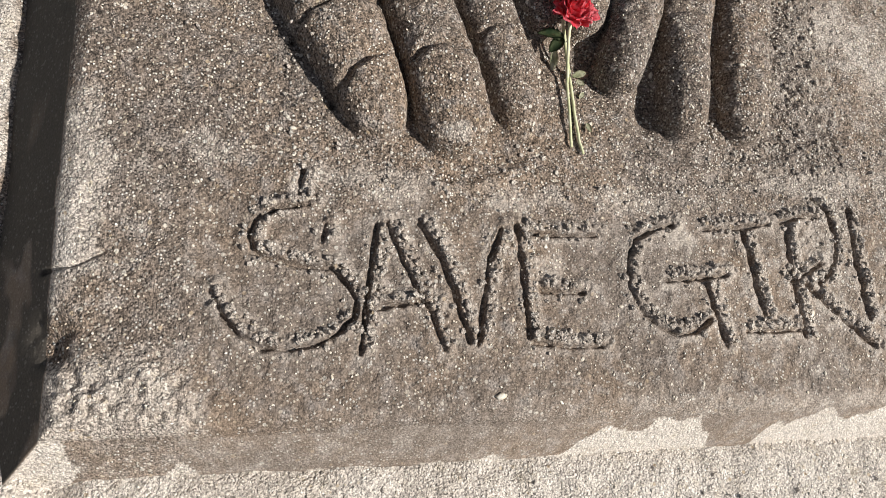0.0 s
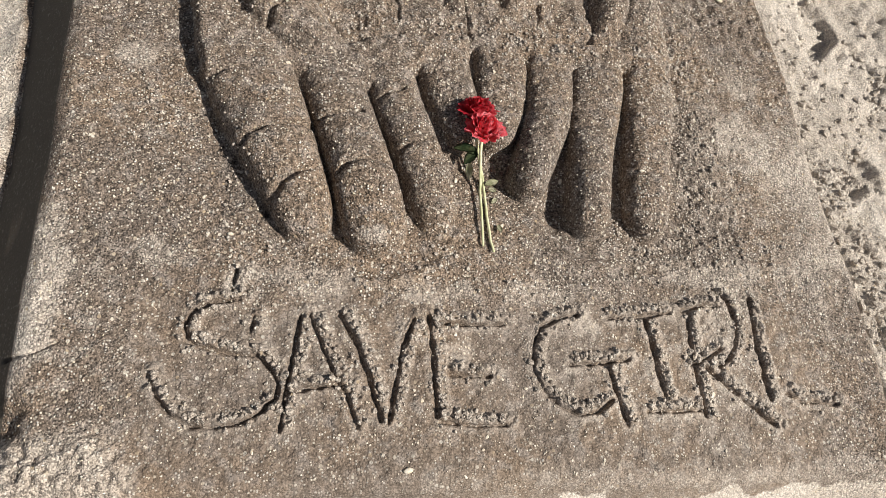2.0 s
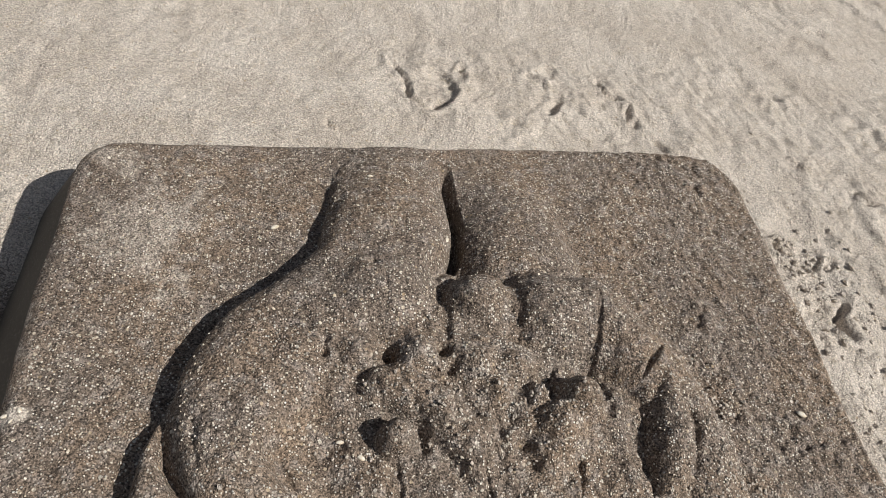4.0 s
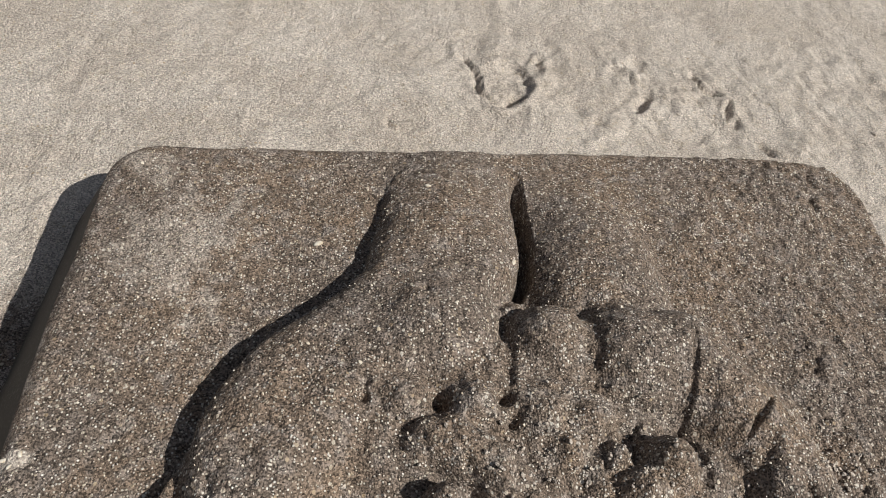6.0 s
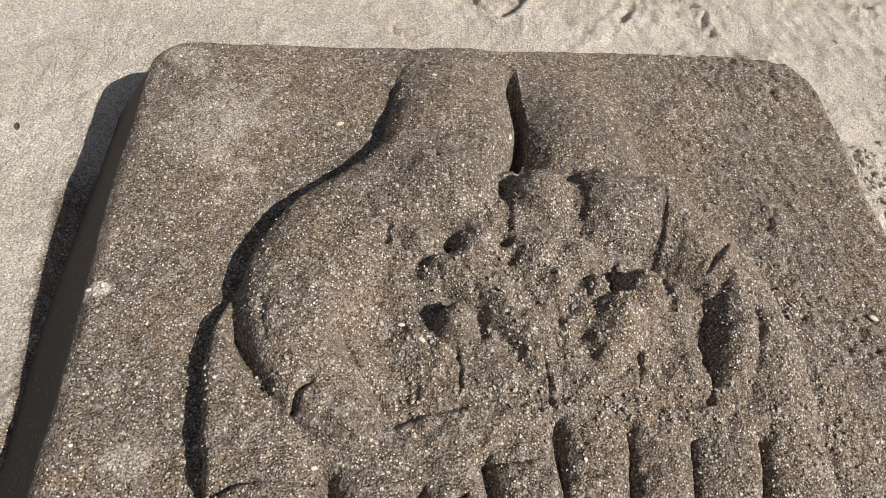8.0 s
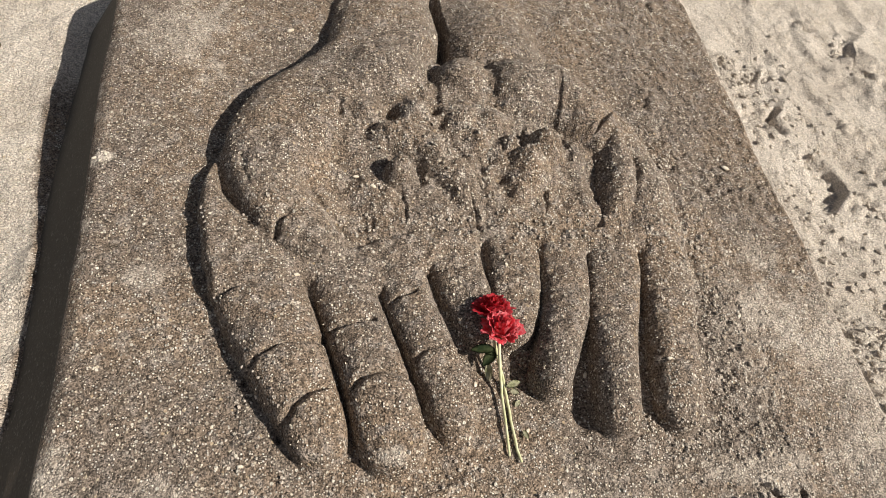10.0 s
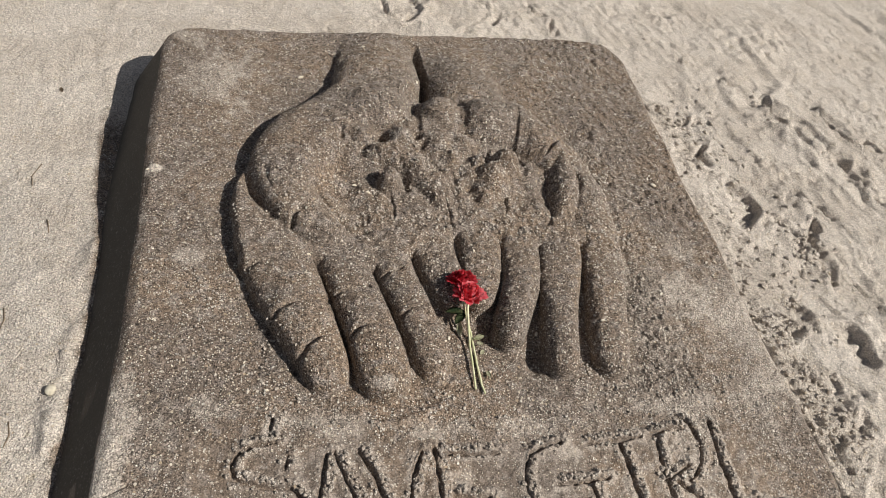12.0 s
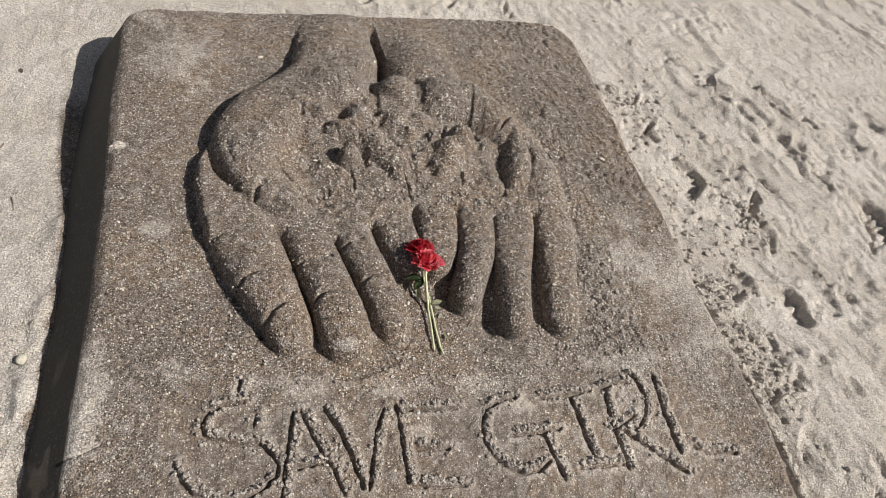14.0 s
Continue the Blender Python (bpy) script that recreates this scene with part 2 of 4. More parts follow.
STROKES = [s for strokes in LETTERS.values() for s in strokes]


# ---- the ground: one sheet of dry sand ----
def spread(lo, hi, inner, far):
    mid = np.arange(lo, hi + inner / 2, inner)
    out, g = [], inner
    while not out or out[-1] < far:
        g *= 1.32
        out.append((out[-1] if out else 0) + g)
    out = np.array(out)
    return np.concatenate([lo - out[::-1], mid, hi + out])


DENTS = [  # x, y, half width, half length, depth
    (1.037, 1.435, 0.028, 0.040, 0.035), (1.128, 1.416, 0.030, 0.035, 0.030), (1.085, 1.242, 0.045, 0.060, 0.030), (1.491, 1.368, 0.035, 0.060, 0.035),
    (1.440, 1.470, 0.060, 0.050, 0.022), (1.323, 1.210, 0.025, 0.030, 0.020), (1.367, 1.127, 0.030, 0.045, 0.018), (1.654, 1.185, 0.035, 0.070, 0.030),
    (1.690, 1.090, 0.030, 0.050, 0.028), (1.829, 1.328, 0.040, 0.060, 0.022), (1.293, 0.878, 0.035, 0.055, 0.032), (1.302, 0.775, 0.045, 0.060, 0.034),
    (1.188, 1.749, 0.016, 0.035, 0.030), (1.136, 0.855, 0.040, 0.035, 0.018), (1.051, 0.558, 0.040, 0.060, 0.030), (1.128, 0.589, 0.035, 0.055, 0.030),
    (1.061, 0.362, 0.030, 0.060, 0.028), (1.021, 0.224, 0.050, 0.040, 0.030), (1.088, 0.263, 0.035, 0.040, 0.026), (1.185, 0.309, 0.030, 0.030, 0.022),
    (1.174, 0.014, 0.035, 0.050, 0.030), (1.046, 0.077, 0.035, 0.060, 0.026), (1.361, 0.536, 0.050, 0.060, 0.026), (1.564, 0.621, 0.050, 0.080, 0.028),
    (1.227, 0.251, 0.040, 0.050, 0.022), (0.259, 1.992, 0.016, 0.040, 0.040), (0.395, 1.782, 0.030, 0.050, 0.018), (0.515, 2.042, 0.035, 0.030, 0.020),
    (0.486, 1.991, 0.020, 0.030, 0.018), (0.673, 2.023, 0.045, 0.030, 0.024), (1.057, 2.151, 0.060, 0.040, 0.018), (1.216, 2.065, 0.070, 0.045, 0.018),
    (1.650, 1.977, 0.060, 0.060, 0.016), (1.408, 1.641, 0.050, 0.070, 0.016),
]
TRAILS = [  # broken furrows in the trodden sand: half width, depth, line
    (0.020, 0.030, [(1.33, 1.66), (1.40, 1.61), (1.44, 1.48), (1.48, 1.34)]), (0.014, 0.022, [(1.60, 1.25), (1.633, 1.175), (1.659, 1.084), (1.67, 0.98)]), (0.010, 0.016, [(1.30, 1.20), (1.36, 1.12), (1.44, 1.00), (1.50, 0.92)]),
    (0.018, 0.030, [(1.37, 0.96), (1.29, 0.88), (1.30, 0.80), (1.28, 0.72)]), (0.016, 0.026, [(1.02, 1.43), (1.09, 1.40), (1.10, 1.30), (1.08, 1.20)]), (0.012, 0.014, [(1.00, 0.60), (1.05, 0.54), (1.09, 0.57)]),
    (0.012, 0.012, [(0.985, 0.50), (1.02, 0.40), (1.06, 0.33), (1.05, 0.24)]), (0.011, 0.012, [(0.99, 0.23), (1.01, 0.12), (1.03, 0.03)]), (0.016, 0.024, [(1.74, 0.92), (1.72, 0.82), (1.66, 0.70)]),
    (0.012, 0.018, [(1.38, 0.75), (1.40, 0.66), (1.44, 0.55), (1.45, 0.44)]), (0.012, 0.018, [(1.60, 1.60), (1.70, 1.40), (1.78, 1.30)]), (0.010, 0.018, [(0.07, 2.00), (0.12, 1.89), (0.17, 1.84), (0.22, 1.87)]),
    (0.014, 0.018, [(0.40, 1.80), (0.48, 1.84), (0.53, 2.02)]), (0.012, 0.018, [(0.66, 2.01), (0.70, 1.94), (0.79, 1.78)]), (0.012, 0.014, [(-0.07, 1.74), (0.01, 1.76), (0.06, 1.80)]),
]
PRINTS = [(1.105, 1.030, 0.085, 0.105, 0.024), (1.210, 0.500, 0.070, 0.075, 0.024), (0.160, 1.905, 0.085, 0.085, 0.014), (1.480, 0.330, 0.080, 0.100, 0.026),
          (1.720, 0.860, 0.090, 0.120, 0.026), (0.360, -0.235, 0.060, 0.035, 0.013), (0.640, -0.225, 0.050, 0.030, 0.010), (1.420, 0.030, 0.080, 0.110, 0.024)]


def ground_height(x, y):
    z = 0.006 * fbm(x, y, 0.55, 3, 2) + 0.0030 * fbm(x, y, 0.028, 2, 5) + 0.004 * np.maximum(0, vnoise(x, y, 0.16, 7)) * fbm(x + 0.6 * y, y * 0.5, 0.05, 3, 8)
    # banked up before the front edge and beside the front of the right edge
    before = 0.088 * step(0.03, -0.17, y) * step(-0.66, -0.46, x) * step(-0.62, -0.28, y)
    beside = 0.075 * step(0.80, 0.92, x) * step(0.78, 0.10, y) * step(-0.62, -0.28, y)
    z = z + np.maximum(before, beside) * step(2.3, 1.0, x)
    z = z + 0.056 * step(1.20, 0.50, y) * step(-0.50, -0.56, x) * step(-0.55, -0.15, y) * step(-1.05, -0.66, x)
    # trodden to the right and behind
    walked = np.clip(step(0.88, 1.02, x) * step(1.9, 1.3, y) + 0.75 * step(1.70, 1.80, y) * step(-0.15, 0.2, x) * step(2.2, 2.05, y) + 0.5 * step(-0.16, -0.22, y), 0, 1)
    z = z + walked * (0.008 * fbm(x + 0.3 * y, 0.6 * y, 0.13, 5, 9, 0.55) + 0.008 * (0.6 - np.abs(fbm(x + 0.3 * y, 0.55 * y, 0.055, 4, 4))) + 0.0045 * clods(x, y, 0.017, 12) * step(-0.3, 0.3, vnoise(x, y, 0.08, 13)) + 0.010 * clods(x, y, 0.030, 3) * step(0.1, 0.7, vnoise(x, y, 0.12, 6)))
    wx, wy = x + 0.030 * fbm(x, y, 0.07, 3, 21), y + 0.030 * fbm(x, y, 0.07, 3, 22)
    for cx, cy, rx, ry, deep in DENTS:
        d = np.hypot((wx - cx) / (0.72 * rx), (wy - cy) / (0.80 * ry))
        z = z - 0.34 * deep * np.clip(1 - d ** 2.5, 0, 1) + 0.22 * deep * np.exp(-((d - 1.3) / 0.28) ** 2)
    for cx, cy, rx, ry, deep in PRINTS:
        px, py = 0.6 * x + 0.4 * wx, 0.6 * y + 0.4 * wy
        d = np.hypot((px - cx) / rx, (py - cy) / ry)
        side = 0.08 + 0.92 * step(-0.6, 0.9, (px - cx) / rx)
        z = z - deep * side * step(1.0, 0.84, d) + 0.5 * deep * side * np.exp(-((d - 1.1) / 0.12) ** 2) + 0.25 * deep * side * step(0.9, 0.7, d) * np.sin((py - cy) / 0.0055)
    for wide, deep, pts in TRAILS:
        d = (near(wx, wy, pts)) / wide
        broken = step(-0.35, 0.25, vnoise(x, y, 0.045, 35))
        z = z - deep * broken * np.clip(1 - d ** 2, 0, 1) ** 0.7 + 0.35 * deep * np.exp(-((d - 1.5) / 0.5) ** 2) * (0.5 + 0.5 * vnoise(x, y, 0.03, 36))
    # wind ripples
    s = 0.950 * x + 0.310 * y + 0.11 * vnoise(x, y, 0.5, 31) + 0.075 * vnoise(x, y, 0.16, 32) + 0.022 * vnoise(x, y, 0.04, 34)
    ph = (s / 0.175) % 1.0
    z = z + step(1.0, 1.4, x) * (0.35 + 0.65 * step(0.9, 1.5, x * 0.5 + y * 0.6)) * np.clip(0.45 + 0.75 * vnoise(x, y, 0.22, 33), 0, 1) * 0.020 * np.where(ph < 0.15, ph / 0.15, ((1 - ph) / 0.85) ** 1.4)
    # the ledge of loose sand along the right edge
    line = 0.926 + 0.010 * vnoise(x, y, 0.12, 41) + 0.004 * vnoise(x, y, 0.03, 42)
    along = step(0.76, 0.60, y) * step(-0.30, -0.12, y)
    z = z + along * (0.026 * np.exp(-((x - line) / 0.013) ** 2) - 0.014 * np.exp(-((x - line - 0.036) / 0.016) ** 2) * (0.7 + 0.5 * vnoise(x, y, 0.06, 43)))
    # broken lip beside the left wall
    z = z + 0.013 * np.exp(-((x + 0.618) / 0.020) ** 2) * np.maximum(-0.15, 0.4 + fbm(x, y, 0.045, 4, 51, 0.6)) * step(1.0, 0.5, y) * step(-0.15, 0.0, y)
    return z


gx, gy = spread(-1.1, 3.1, 0.0066, 400.0), spread(-0.50, 3.0, 0.0066, 400.0)
GX, GY = np.meshgrid(gx, gy)
sway = 0.10 * vnoise(GX, GY, 0.25, 63)
detail = step(-1.08, -0.80, GX + sway) * step(3.06, 2.75, GX + sway) * step(-0.48, -0.30, GY + 0.5 * sway) * step(2.95, 2.70, GY + sway)
GZ = ground_height(GX, GY) * detail + 0.05 * fbm(GX, GY, 6.0, 2, 62) * step(2.0, 12.0, np.hypot(GX, GY - 1))
under = step(-0.56, -0.50, GX) * step(0.84, 0.78, GX) * step(-0.06, 0.0, GY) * step(1.46, 1.38, GY)
GZ = GZ * (1 - under) - 0.05 * under
dry = 0.92 - 0.10 * fbm(GX, GY, 0.5, 3, 60)
# strip by the left wall: damp and its cast shadow put into the colour
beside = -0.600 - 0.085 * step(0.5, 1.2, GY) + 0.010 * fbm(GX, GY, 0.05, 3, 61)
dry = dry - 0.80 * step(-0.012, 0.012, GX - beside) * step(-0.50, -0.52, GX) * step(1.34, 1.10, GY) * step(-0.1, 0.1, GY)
ground = sheet("ground", gx, gy, GZ, None, dryness_and_shade=np.clip(dry, 0, 1), grit=np.ones_like(GZ))
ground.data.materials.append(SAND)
tagged(ground, "pale dry beach sand, trodden with footprints", "ground", kind="structure")


# ---- the sculpture: a block of damp sand with a relief and carved writing ----
def relief(x, y):
    L = lambda rows, **k: limb(x, y, rows, **k)
    wob = 0.006 * vnoise(x, y, 0.03, 71)
    # low plate under both palms: upright at the left edge, sloping away at the right, ending where the gaps between the fingers begin
    lx = np.interp(y, [0.50, 0.58, 0.67, 0.74, 0.81, 0.90, 1.00], [-0.276, -0.304, -0.323, -0.332, -0.328, -0.300, -0.235]) + 0.4 * wob
    rx = np.interp(y, [0.55, 0.70, 0.82, 0.94, 1.04, 1.13], [0.555, 0.590, 0.595, 0.585, 0.555, 0.490])
    ends = np.interp(x, [-0.33, -0.24, -0.159, -0.09, -0.036, 0.01, 0.057, 0.11, 0.166, 0.22, 0.273, 0.32, 0.372, 0.43, 0.483, 0.56], [0.55, 0.58, 0.612, 0.59, 0.585, 0.60, 0.632, 0.66, 0.700, 0.69, 0.690, 0.68, 0.680, 0.68, 0.692, 0.66])
    a, b = np.clip((x - lx) / 0.020, 0, 1), np.clip((rx - x) / 0.085, 0, 1)
    r = (0.040 + 0.014 * step(-0.14, -0.30, x)) * (1 - (1 - a) ** 3) ** 0.7 * (1 - (1 - b) ** 2) * step(-0.030, 0.012, y - ends) * step(1.12, 1.02, y)
    # mound and thumb of the left side: a broad dome with a firmer outer edge
    r = soft_max(r, L([(0.000, 1.105, 0.145, 0.094), (-0.100, 0.985, 0.145, 0.088), (-0.185, 0.880, 0.112, 0.088), (-0.205, 0.790, 0.072, 0.082)], p=2.0, q=1.0), 0.012)
    r = soft_max(r, L([(-0.020, 1.130, 0.098, 0.082), (-0.108, 1.044, 0.086, 0.086), (-0.178, 0.974, 0.086, 0.084), (-0.220, 0.895, 0.079, 0.084), (-0.222, 0.820, 0.069, 0.082), (-0.200, 0.750, 0.064, 0.078),
                       (-0.155, 0.696, 0.057, 0.074), (-0.116, 0.668, 0.043, 0.062)], p=2.6, q=0.75, wall=0.50), 0.003)
    r = r - 0.020 * np.exp(-(near(x, y, [(-0.302, 0.905), (-0.302, 0.83), (-0.290, 0.78), (-0.264, 0.738), (-0.240, 0.705)]) / 0.009) ** 2)
    r = r - 0.022 * np.exp(-(near(x, y, [(-0.085, 0.800), (-0.062, 0.745), (-0.058, 0.715)]) / 0.036) ** 2)
    # wrists, sinking to the level of the block at its far edge
    r = soft_max(r, L([(0.030, 1.52, 0.095, 0.001), (0.028, 1.44, 0.106, 0.012), (0.028, 1.36, 0.112, 0.038), (0.026, 1.28, 0.118, 0.060), (0.020, 1.17, 0.128, 0.082)], p=3.2, q=0.62, wall=0.35), 0.010)
    r = soft_max(r, L([(0.262, 1.52, 0.095, 0.001), (0.264, 1.42, 0.105, 0.012), (0.268, 1.32, 0.112, 0.036), (0.272, 1.18, 0.120, 0.068)], p=3.0, q=0.85), 0.012)
    # heels: one smooth at the left, two bulges at the right
    r = soft_max(r, knob(x, y, 0.010, 1.075, 0.105, 0.100, 2.6, 0.7), 0.02)
    r = soft_max(r, knob(x, y, 0.168, 1.066, 0.084, 0.108, 2.4, 0.85), 0.026)
    r = soft_max(r, knob(x, y, 0.286, 1.050, 0.112, 0.114, 2.6, 0.85), 0.026)
    # the lumpy mass in the middle, falling away towards the fingers
    r = soft_max(r, 0.082 * np.clip(1 - np.hypot((x - 0.140) / 0.245, (y - 0.985) / 0.110) ** 3, 0, 1) ** 0.7, 0.012)
    r = soft_max(r, 0.066 * np.clip(1 - np.hypot((x - 0.225) / 0.185, (y - 0.880) / 0.105) ** 3, 0, 1) ** 0.7, 0.012)
    for cx, cy, rr, h in [(-0.036, 0.958, 0.054, 0.094), (0.056, 0.956, 0.050, 0.097), (0.030, 0.912, 0.046, 0.088), (0.150, 0.950, 0.064, 0.093), (0.212, 0.950, 0.060, 0.090),
                          (-0.050, 0.900, 0.070, 0.068), (-0.010, 0.895, 0.050, 0.076), (0.372, 0.885, 0.066, 0.064), (0.238, 0.893, 0.034, 0.090), (0.306, 0.888, 0.050, 0.117), (0.272, 0.850, 0.056, 0.096), (0.258, 0.805, 0.045, 0.060), (0.175, 0.905, 0.045, 0.080)]:
        r = soft_max(r, knob(x, y, cx, cy, 1.12 * rr, h, 2.2, 0.85), 0.015)
    r = soft_max(r, L([(0.000, 0.905, 0.040, 0.088), (0.070, 0.880, 0.044, 0.088), (0.130, 0.825, 0.042, 0.072), (0.150, 0.775, 0.034, 0.050)]), 0.008)
    # the right side and its thumb
    r = soft_max(r, L([(0.355, 1.065, 0.100, 0.104), (0.430, 0.985, 0.092, 0.090), (0.482, 0.900, 0.088, 0.078), (0.506, 0.800, 0.080, 0.058), (0.520, 0.690, 0.062, 0.040)], p=2.3, q=0.75), 0.012)
    r = soft_max(r, L([(0.466, 0.958, 0.028, 0.084), (0.462, 0.905, 0.045, 0.086), (0.462, 0.845, 0.053, 0.084), (0.448, 0.790, 0.047, 0.074), (0.436, 0.765, 0.034, 0.062)], p=2.0, q=0.9, wall=0.35), 0.004)
    # the small upright knob
    r = r - 0.007 * np.exp(-(np.hypot((x + 0.030) / 0.034, (y - 0.840) / 0.026)) ** 2)
    r = soft_max(r, knob(x, y, 0.021, 0.824, 0.036, 0.086, 2.6, 0.75), 0.004)
    # fingers: half sunk at the root, proud at the tip
    F = dict(p=2.8, q=0.7, wall=0.50)
    fingers = [
        [(-0.250, 0.70, 0.072, 0.040), (-0.240, 0.64, 0.074, 0.050), (-0.224, 0.58, 0.076, 0.056), (-0.196, 0.50, 0.072, 0.064), (-0.166, 0.42, 0.061, 0.068), (-0.138, 0.350, 0.050, 0.062), (-0.130, 0.325, 0.044, 0.050)],
        [(-0.095, 0.64, 0.052, 0.030), (-0.075, 0.54, 0.054, 0.052), (-0.050, 0.440, 0.053, 0.066), (-0.034, 0.370, 0.056, 0.072), (-0.023, 0.318, 0.053, 0.064)],
        [(0.006, 0.66, 0.046, 0.030), (0.030, 0.53, 0.044, 0.052), (0.062, 0.420, 0.043, 0.058), (0.076, 0.355, 0.038, 0.044), (0.082, 0.315, 0.026, 0.014)],
        [(0.104, 0.72, 0.050, 0.030), (0.113, 0.63, 0.052, 0.042), (0.123, 0.565, 0.046, 0.046), (0.136, 0.510, 0.038, 0.042)],
        [(0.220, 0.74, 0.050, 0.030), (0.219, 0.66, 0.051, 0.040), (0.209, 0.57, 0.047, 0.046), (0.197, 0.510, 0.037, 0.052)],
        [(0.326, 0.73, 0.046, 0.030), (0.314, 0.64, 0.047, 0.040), (0.294, 0.55, 0.045, 0.056), (0.264, 0.470, 0.040, 0.072), (0.243, 0.416, 0.035, 0.066)],
        [(0.430, 0.73, 0.047, 0.030), (0.411, 0.64, 0.052, 0.040), (0.380, 0.53, 0.048, 0.052), (0.358, 0.430, 0.040, 0.066), (0.344, 0.352, 0.037, 0.062)],
        [(0.532, 0.73, 0.046, 0.030), (0.515, 0.64, 0.053, 0.040), (0.492, 0.54, 0.049, 0.052), (0.471, 0.440, 0.046, 0.060), (0.455, 0.358, 0.041, 0.054)],
    ]
    for f in fingers:
        r = soft_max(r, L(f, **F), 0.004)
    # hollows round the short fingers
    r = r - 0.014 * np.exp(-(near(x, y, [(0.150, 0.465), (0.215, 0.425)]) / 0.030) ** 2) - 0.012 * np.exp(-(near(x, y, [(0.285, 0.345), (0.30, 0.40)]) / 0.018) ** 2)
    # rough bank beside the last finger
    r = soft_max(r, L([(0.570, 1.02, 0.070, 0.020), (0.615, 0.74, 0.070, 0.020), (0.600, 0.46, 0.065, 0.018), (0.560, 0.34, 0.06, 0.010)], p=2, q=1.0), 0.01)
    # slot between the wrists, running out in the fork of the heels
    slot = [(0.142, 1.46), (0.148, 1.38), (0.156, 1.28), (0.150, 1.210), (0.132, 1.172)]
    r = r - 0.058 * np.clip(1 - (near(x, y, slot) / 0.015) ** 2, 0, 1) * step(1.47, 1.33, y)
    r = r - 0.034 * np.exp(-(near(x, y, [(0.098, 1.138), (0.128, 1.162)]) / 0.016) ** 2)
    r = r - 0.008 * np.exp(-((near(x, y, [(0.098, 1.120), (0.106, 1.06), (0.102, 0.985)]) + wob * 0.5) / 0.006) ** 2)
    cuts = [  # depth, width, line
        # folds of the fingers
        (0.012, 0.0045, [(-0.290, 0.556), (-0.262, 0.574), (-0.232, 0.582), (-0.165, 0.580)]), (0.015, 0.005, [(-0.240, 0.425), (-0.222, 0.448), (-0.189, 0.468), (-0.126, 0.479)]),
        (0.015, 0.005, [(-0.186, 0.335), (-0.168, 0.370), (-0.140, 0.394), (-0.108, 0.402)]), (0.012, 0.004, [(-0.125, 0.488), (-0.100, 0.503), (-0.045, 0.513)]),
        (0.013, 0.005, [(-0.088, 0.385), (-0.070, 0.408), (-0.040, 0.419), (0.012, 0.411)]), (0.012, 0.004, [(-0.022, 0.545), (0.000, 0.563), (0.031, 0.575)]),
        (0.011, 0.004, [(0.011, 0.439), (0.036, 0.458), (0.070, 0.466)]), (0.009, 0.004, [(0.062, 0.619), (0.130, 0.629)]), (0.006, 0.004, [(0.255, 0.505), (0.318, 0.515)]),
        (0.007, 0.004, [(0.325, 0.433), (0.390, 0.431)]), (0.006, 0.004, [(0.345, 0.528), (0.405, 0.530)]), (0.006, 0.004, [(0.450, 0.585), (0.530, 0.581)]), (0.005, 0.004, [(0.435, 0.44), (0.505, 0.44)]),
        # nail and creases of the left thumb
        (0.017, 0.006, [(-0.200, 0.676), (-0.196, 0.698), (-0.182, 0.710)]), (0.008, 0.004, [(-0.178, 0.711), (-0.131, 0.698), (-0.099, 0.662)]), (0.008, 0.004, [(-0.200, 0.676), (-0.169, 0.665), (-0.122, 0.644)]),
        (0.007, 0.006, [(-0.146, 0.805), (-0.128, 0.765), (-0.094, 0.721), (-0.076, 0.680)]), (0.005, 0.003, [(-0.262, 0.838), (-0.240, 0.850), (-0.210, 0.848)]), (0.006, 0.005, [(-0.262, 0.835), (-0.256, 0.800), (-0.245, 0.770)]),
        # cracks of the heels and the right side
        (0.0025, 0.003, [(0.004, 1.090), (0.008, 1.050), (0.004, 1.00)]), (0.005, 0.003, [(0.372, 1.085), (0.362, 1.03), (0.345, 0.945)]), (0.010, 0.004, [(0.472, 0.995), (0.445, 0.965), (0.424, 0.935)]),
        (0.007, 0.008, [(0.128, 0.995), (0.190, 1.000), (0.250, 0.968), (0.330, 0.962)]), (0.003, 0.004, [(0.232, 1.11), (0.229, 1.06), (0.224, 1.00)]), (0.009, 0.006, [(0.492, 0.875), (0.494, 0.840), (0.484, 0.800), (0.462, 0.762)]),
        (0.003, 0.010, [(0.230, 1.150), (0.300, 1.150), (0.360, 1.125), (0.400, 1.075)]),
        # cracks between the pads before the fingers
        (0.006, 0.0035, [(0.018, 0.795), (0.028, 0.760), (0.028, 0.721)]), (0.009, 0.0035, [(0.150, 0.790), (0.158, 0.740), (0.158, 0.690)]), (0.008, 0.004, [(0.300, 0.792), (0.298, 0.765), (0.291, 0.740)]),
        (0.007, 0.004, [(0.397, 0.726), (0.412, 0.76), (0.404, 0.79)]),
        # radiating cracks and the arch round the knob, the notched lump
        (0.004, 0.003, [(-0.080, 0.920), (-0.050, 0.896), (-0.020, 0.880)]), (0.006, 0.003, [(-0.040, 0.893), (-0.008, 0.862)]), (0.006, 0.003, [(-0.010, 0.898), (0.002, 0.862)]), (0.012, 0.006, [(0.044, 0.872), (0.060, 0.845), (0.064, 0.815)]),
        (0.011, 0.005, [(0.223, 0.880), (0.228, 0.925), (0.245, 0.938), (0.268, 0.932)]), (0.009, 0.004, [(0.278, 0.945), (0.268, 0.915), (0.262, 0.885)]), (0.006, 0.005, [(0.345, 0.950), (0.360, 0.915), (0.362, 0.880)]),
        (0.006, 0.004, [(0.168, 0.868), (0.178, 0.825), (0.182, 0.805)]),
    ]
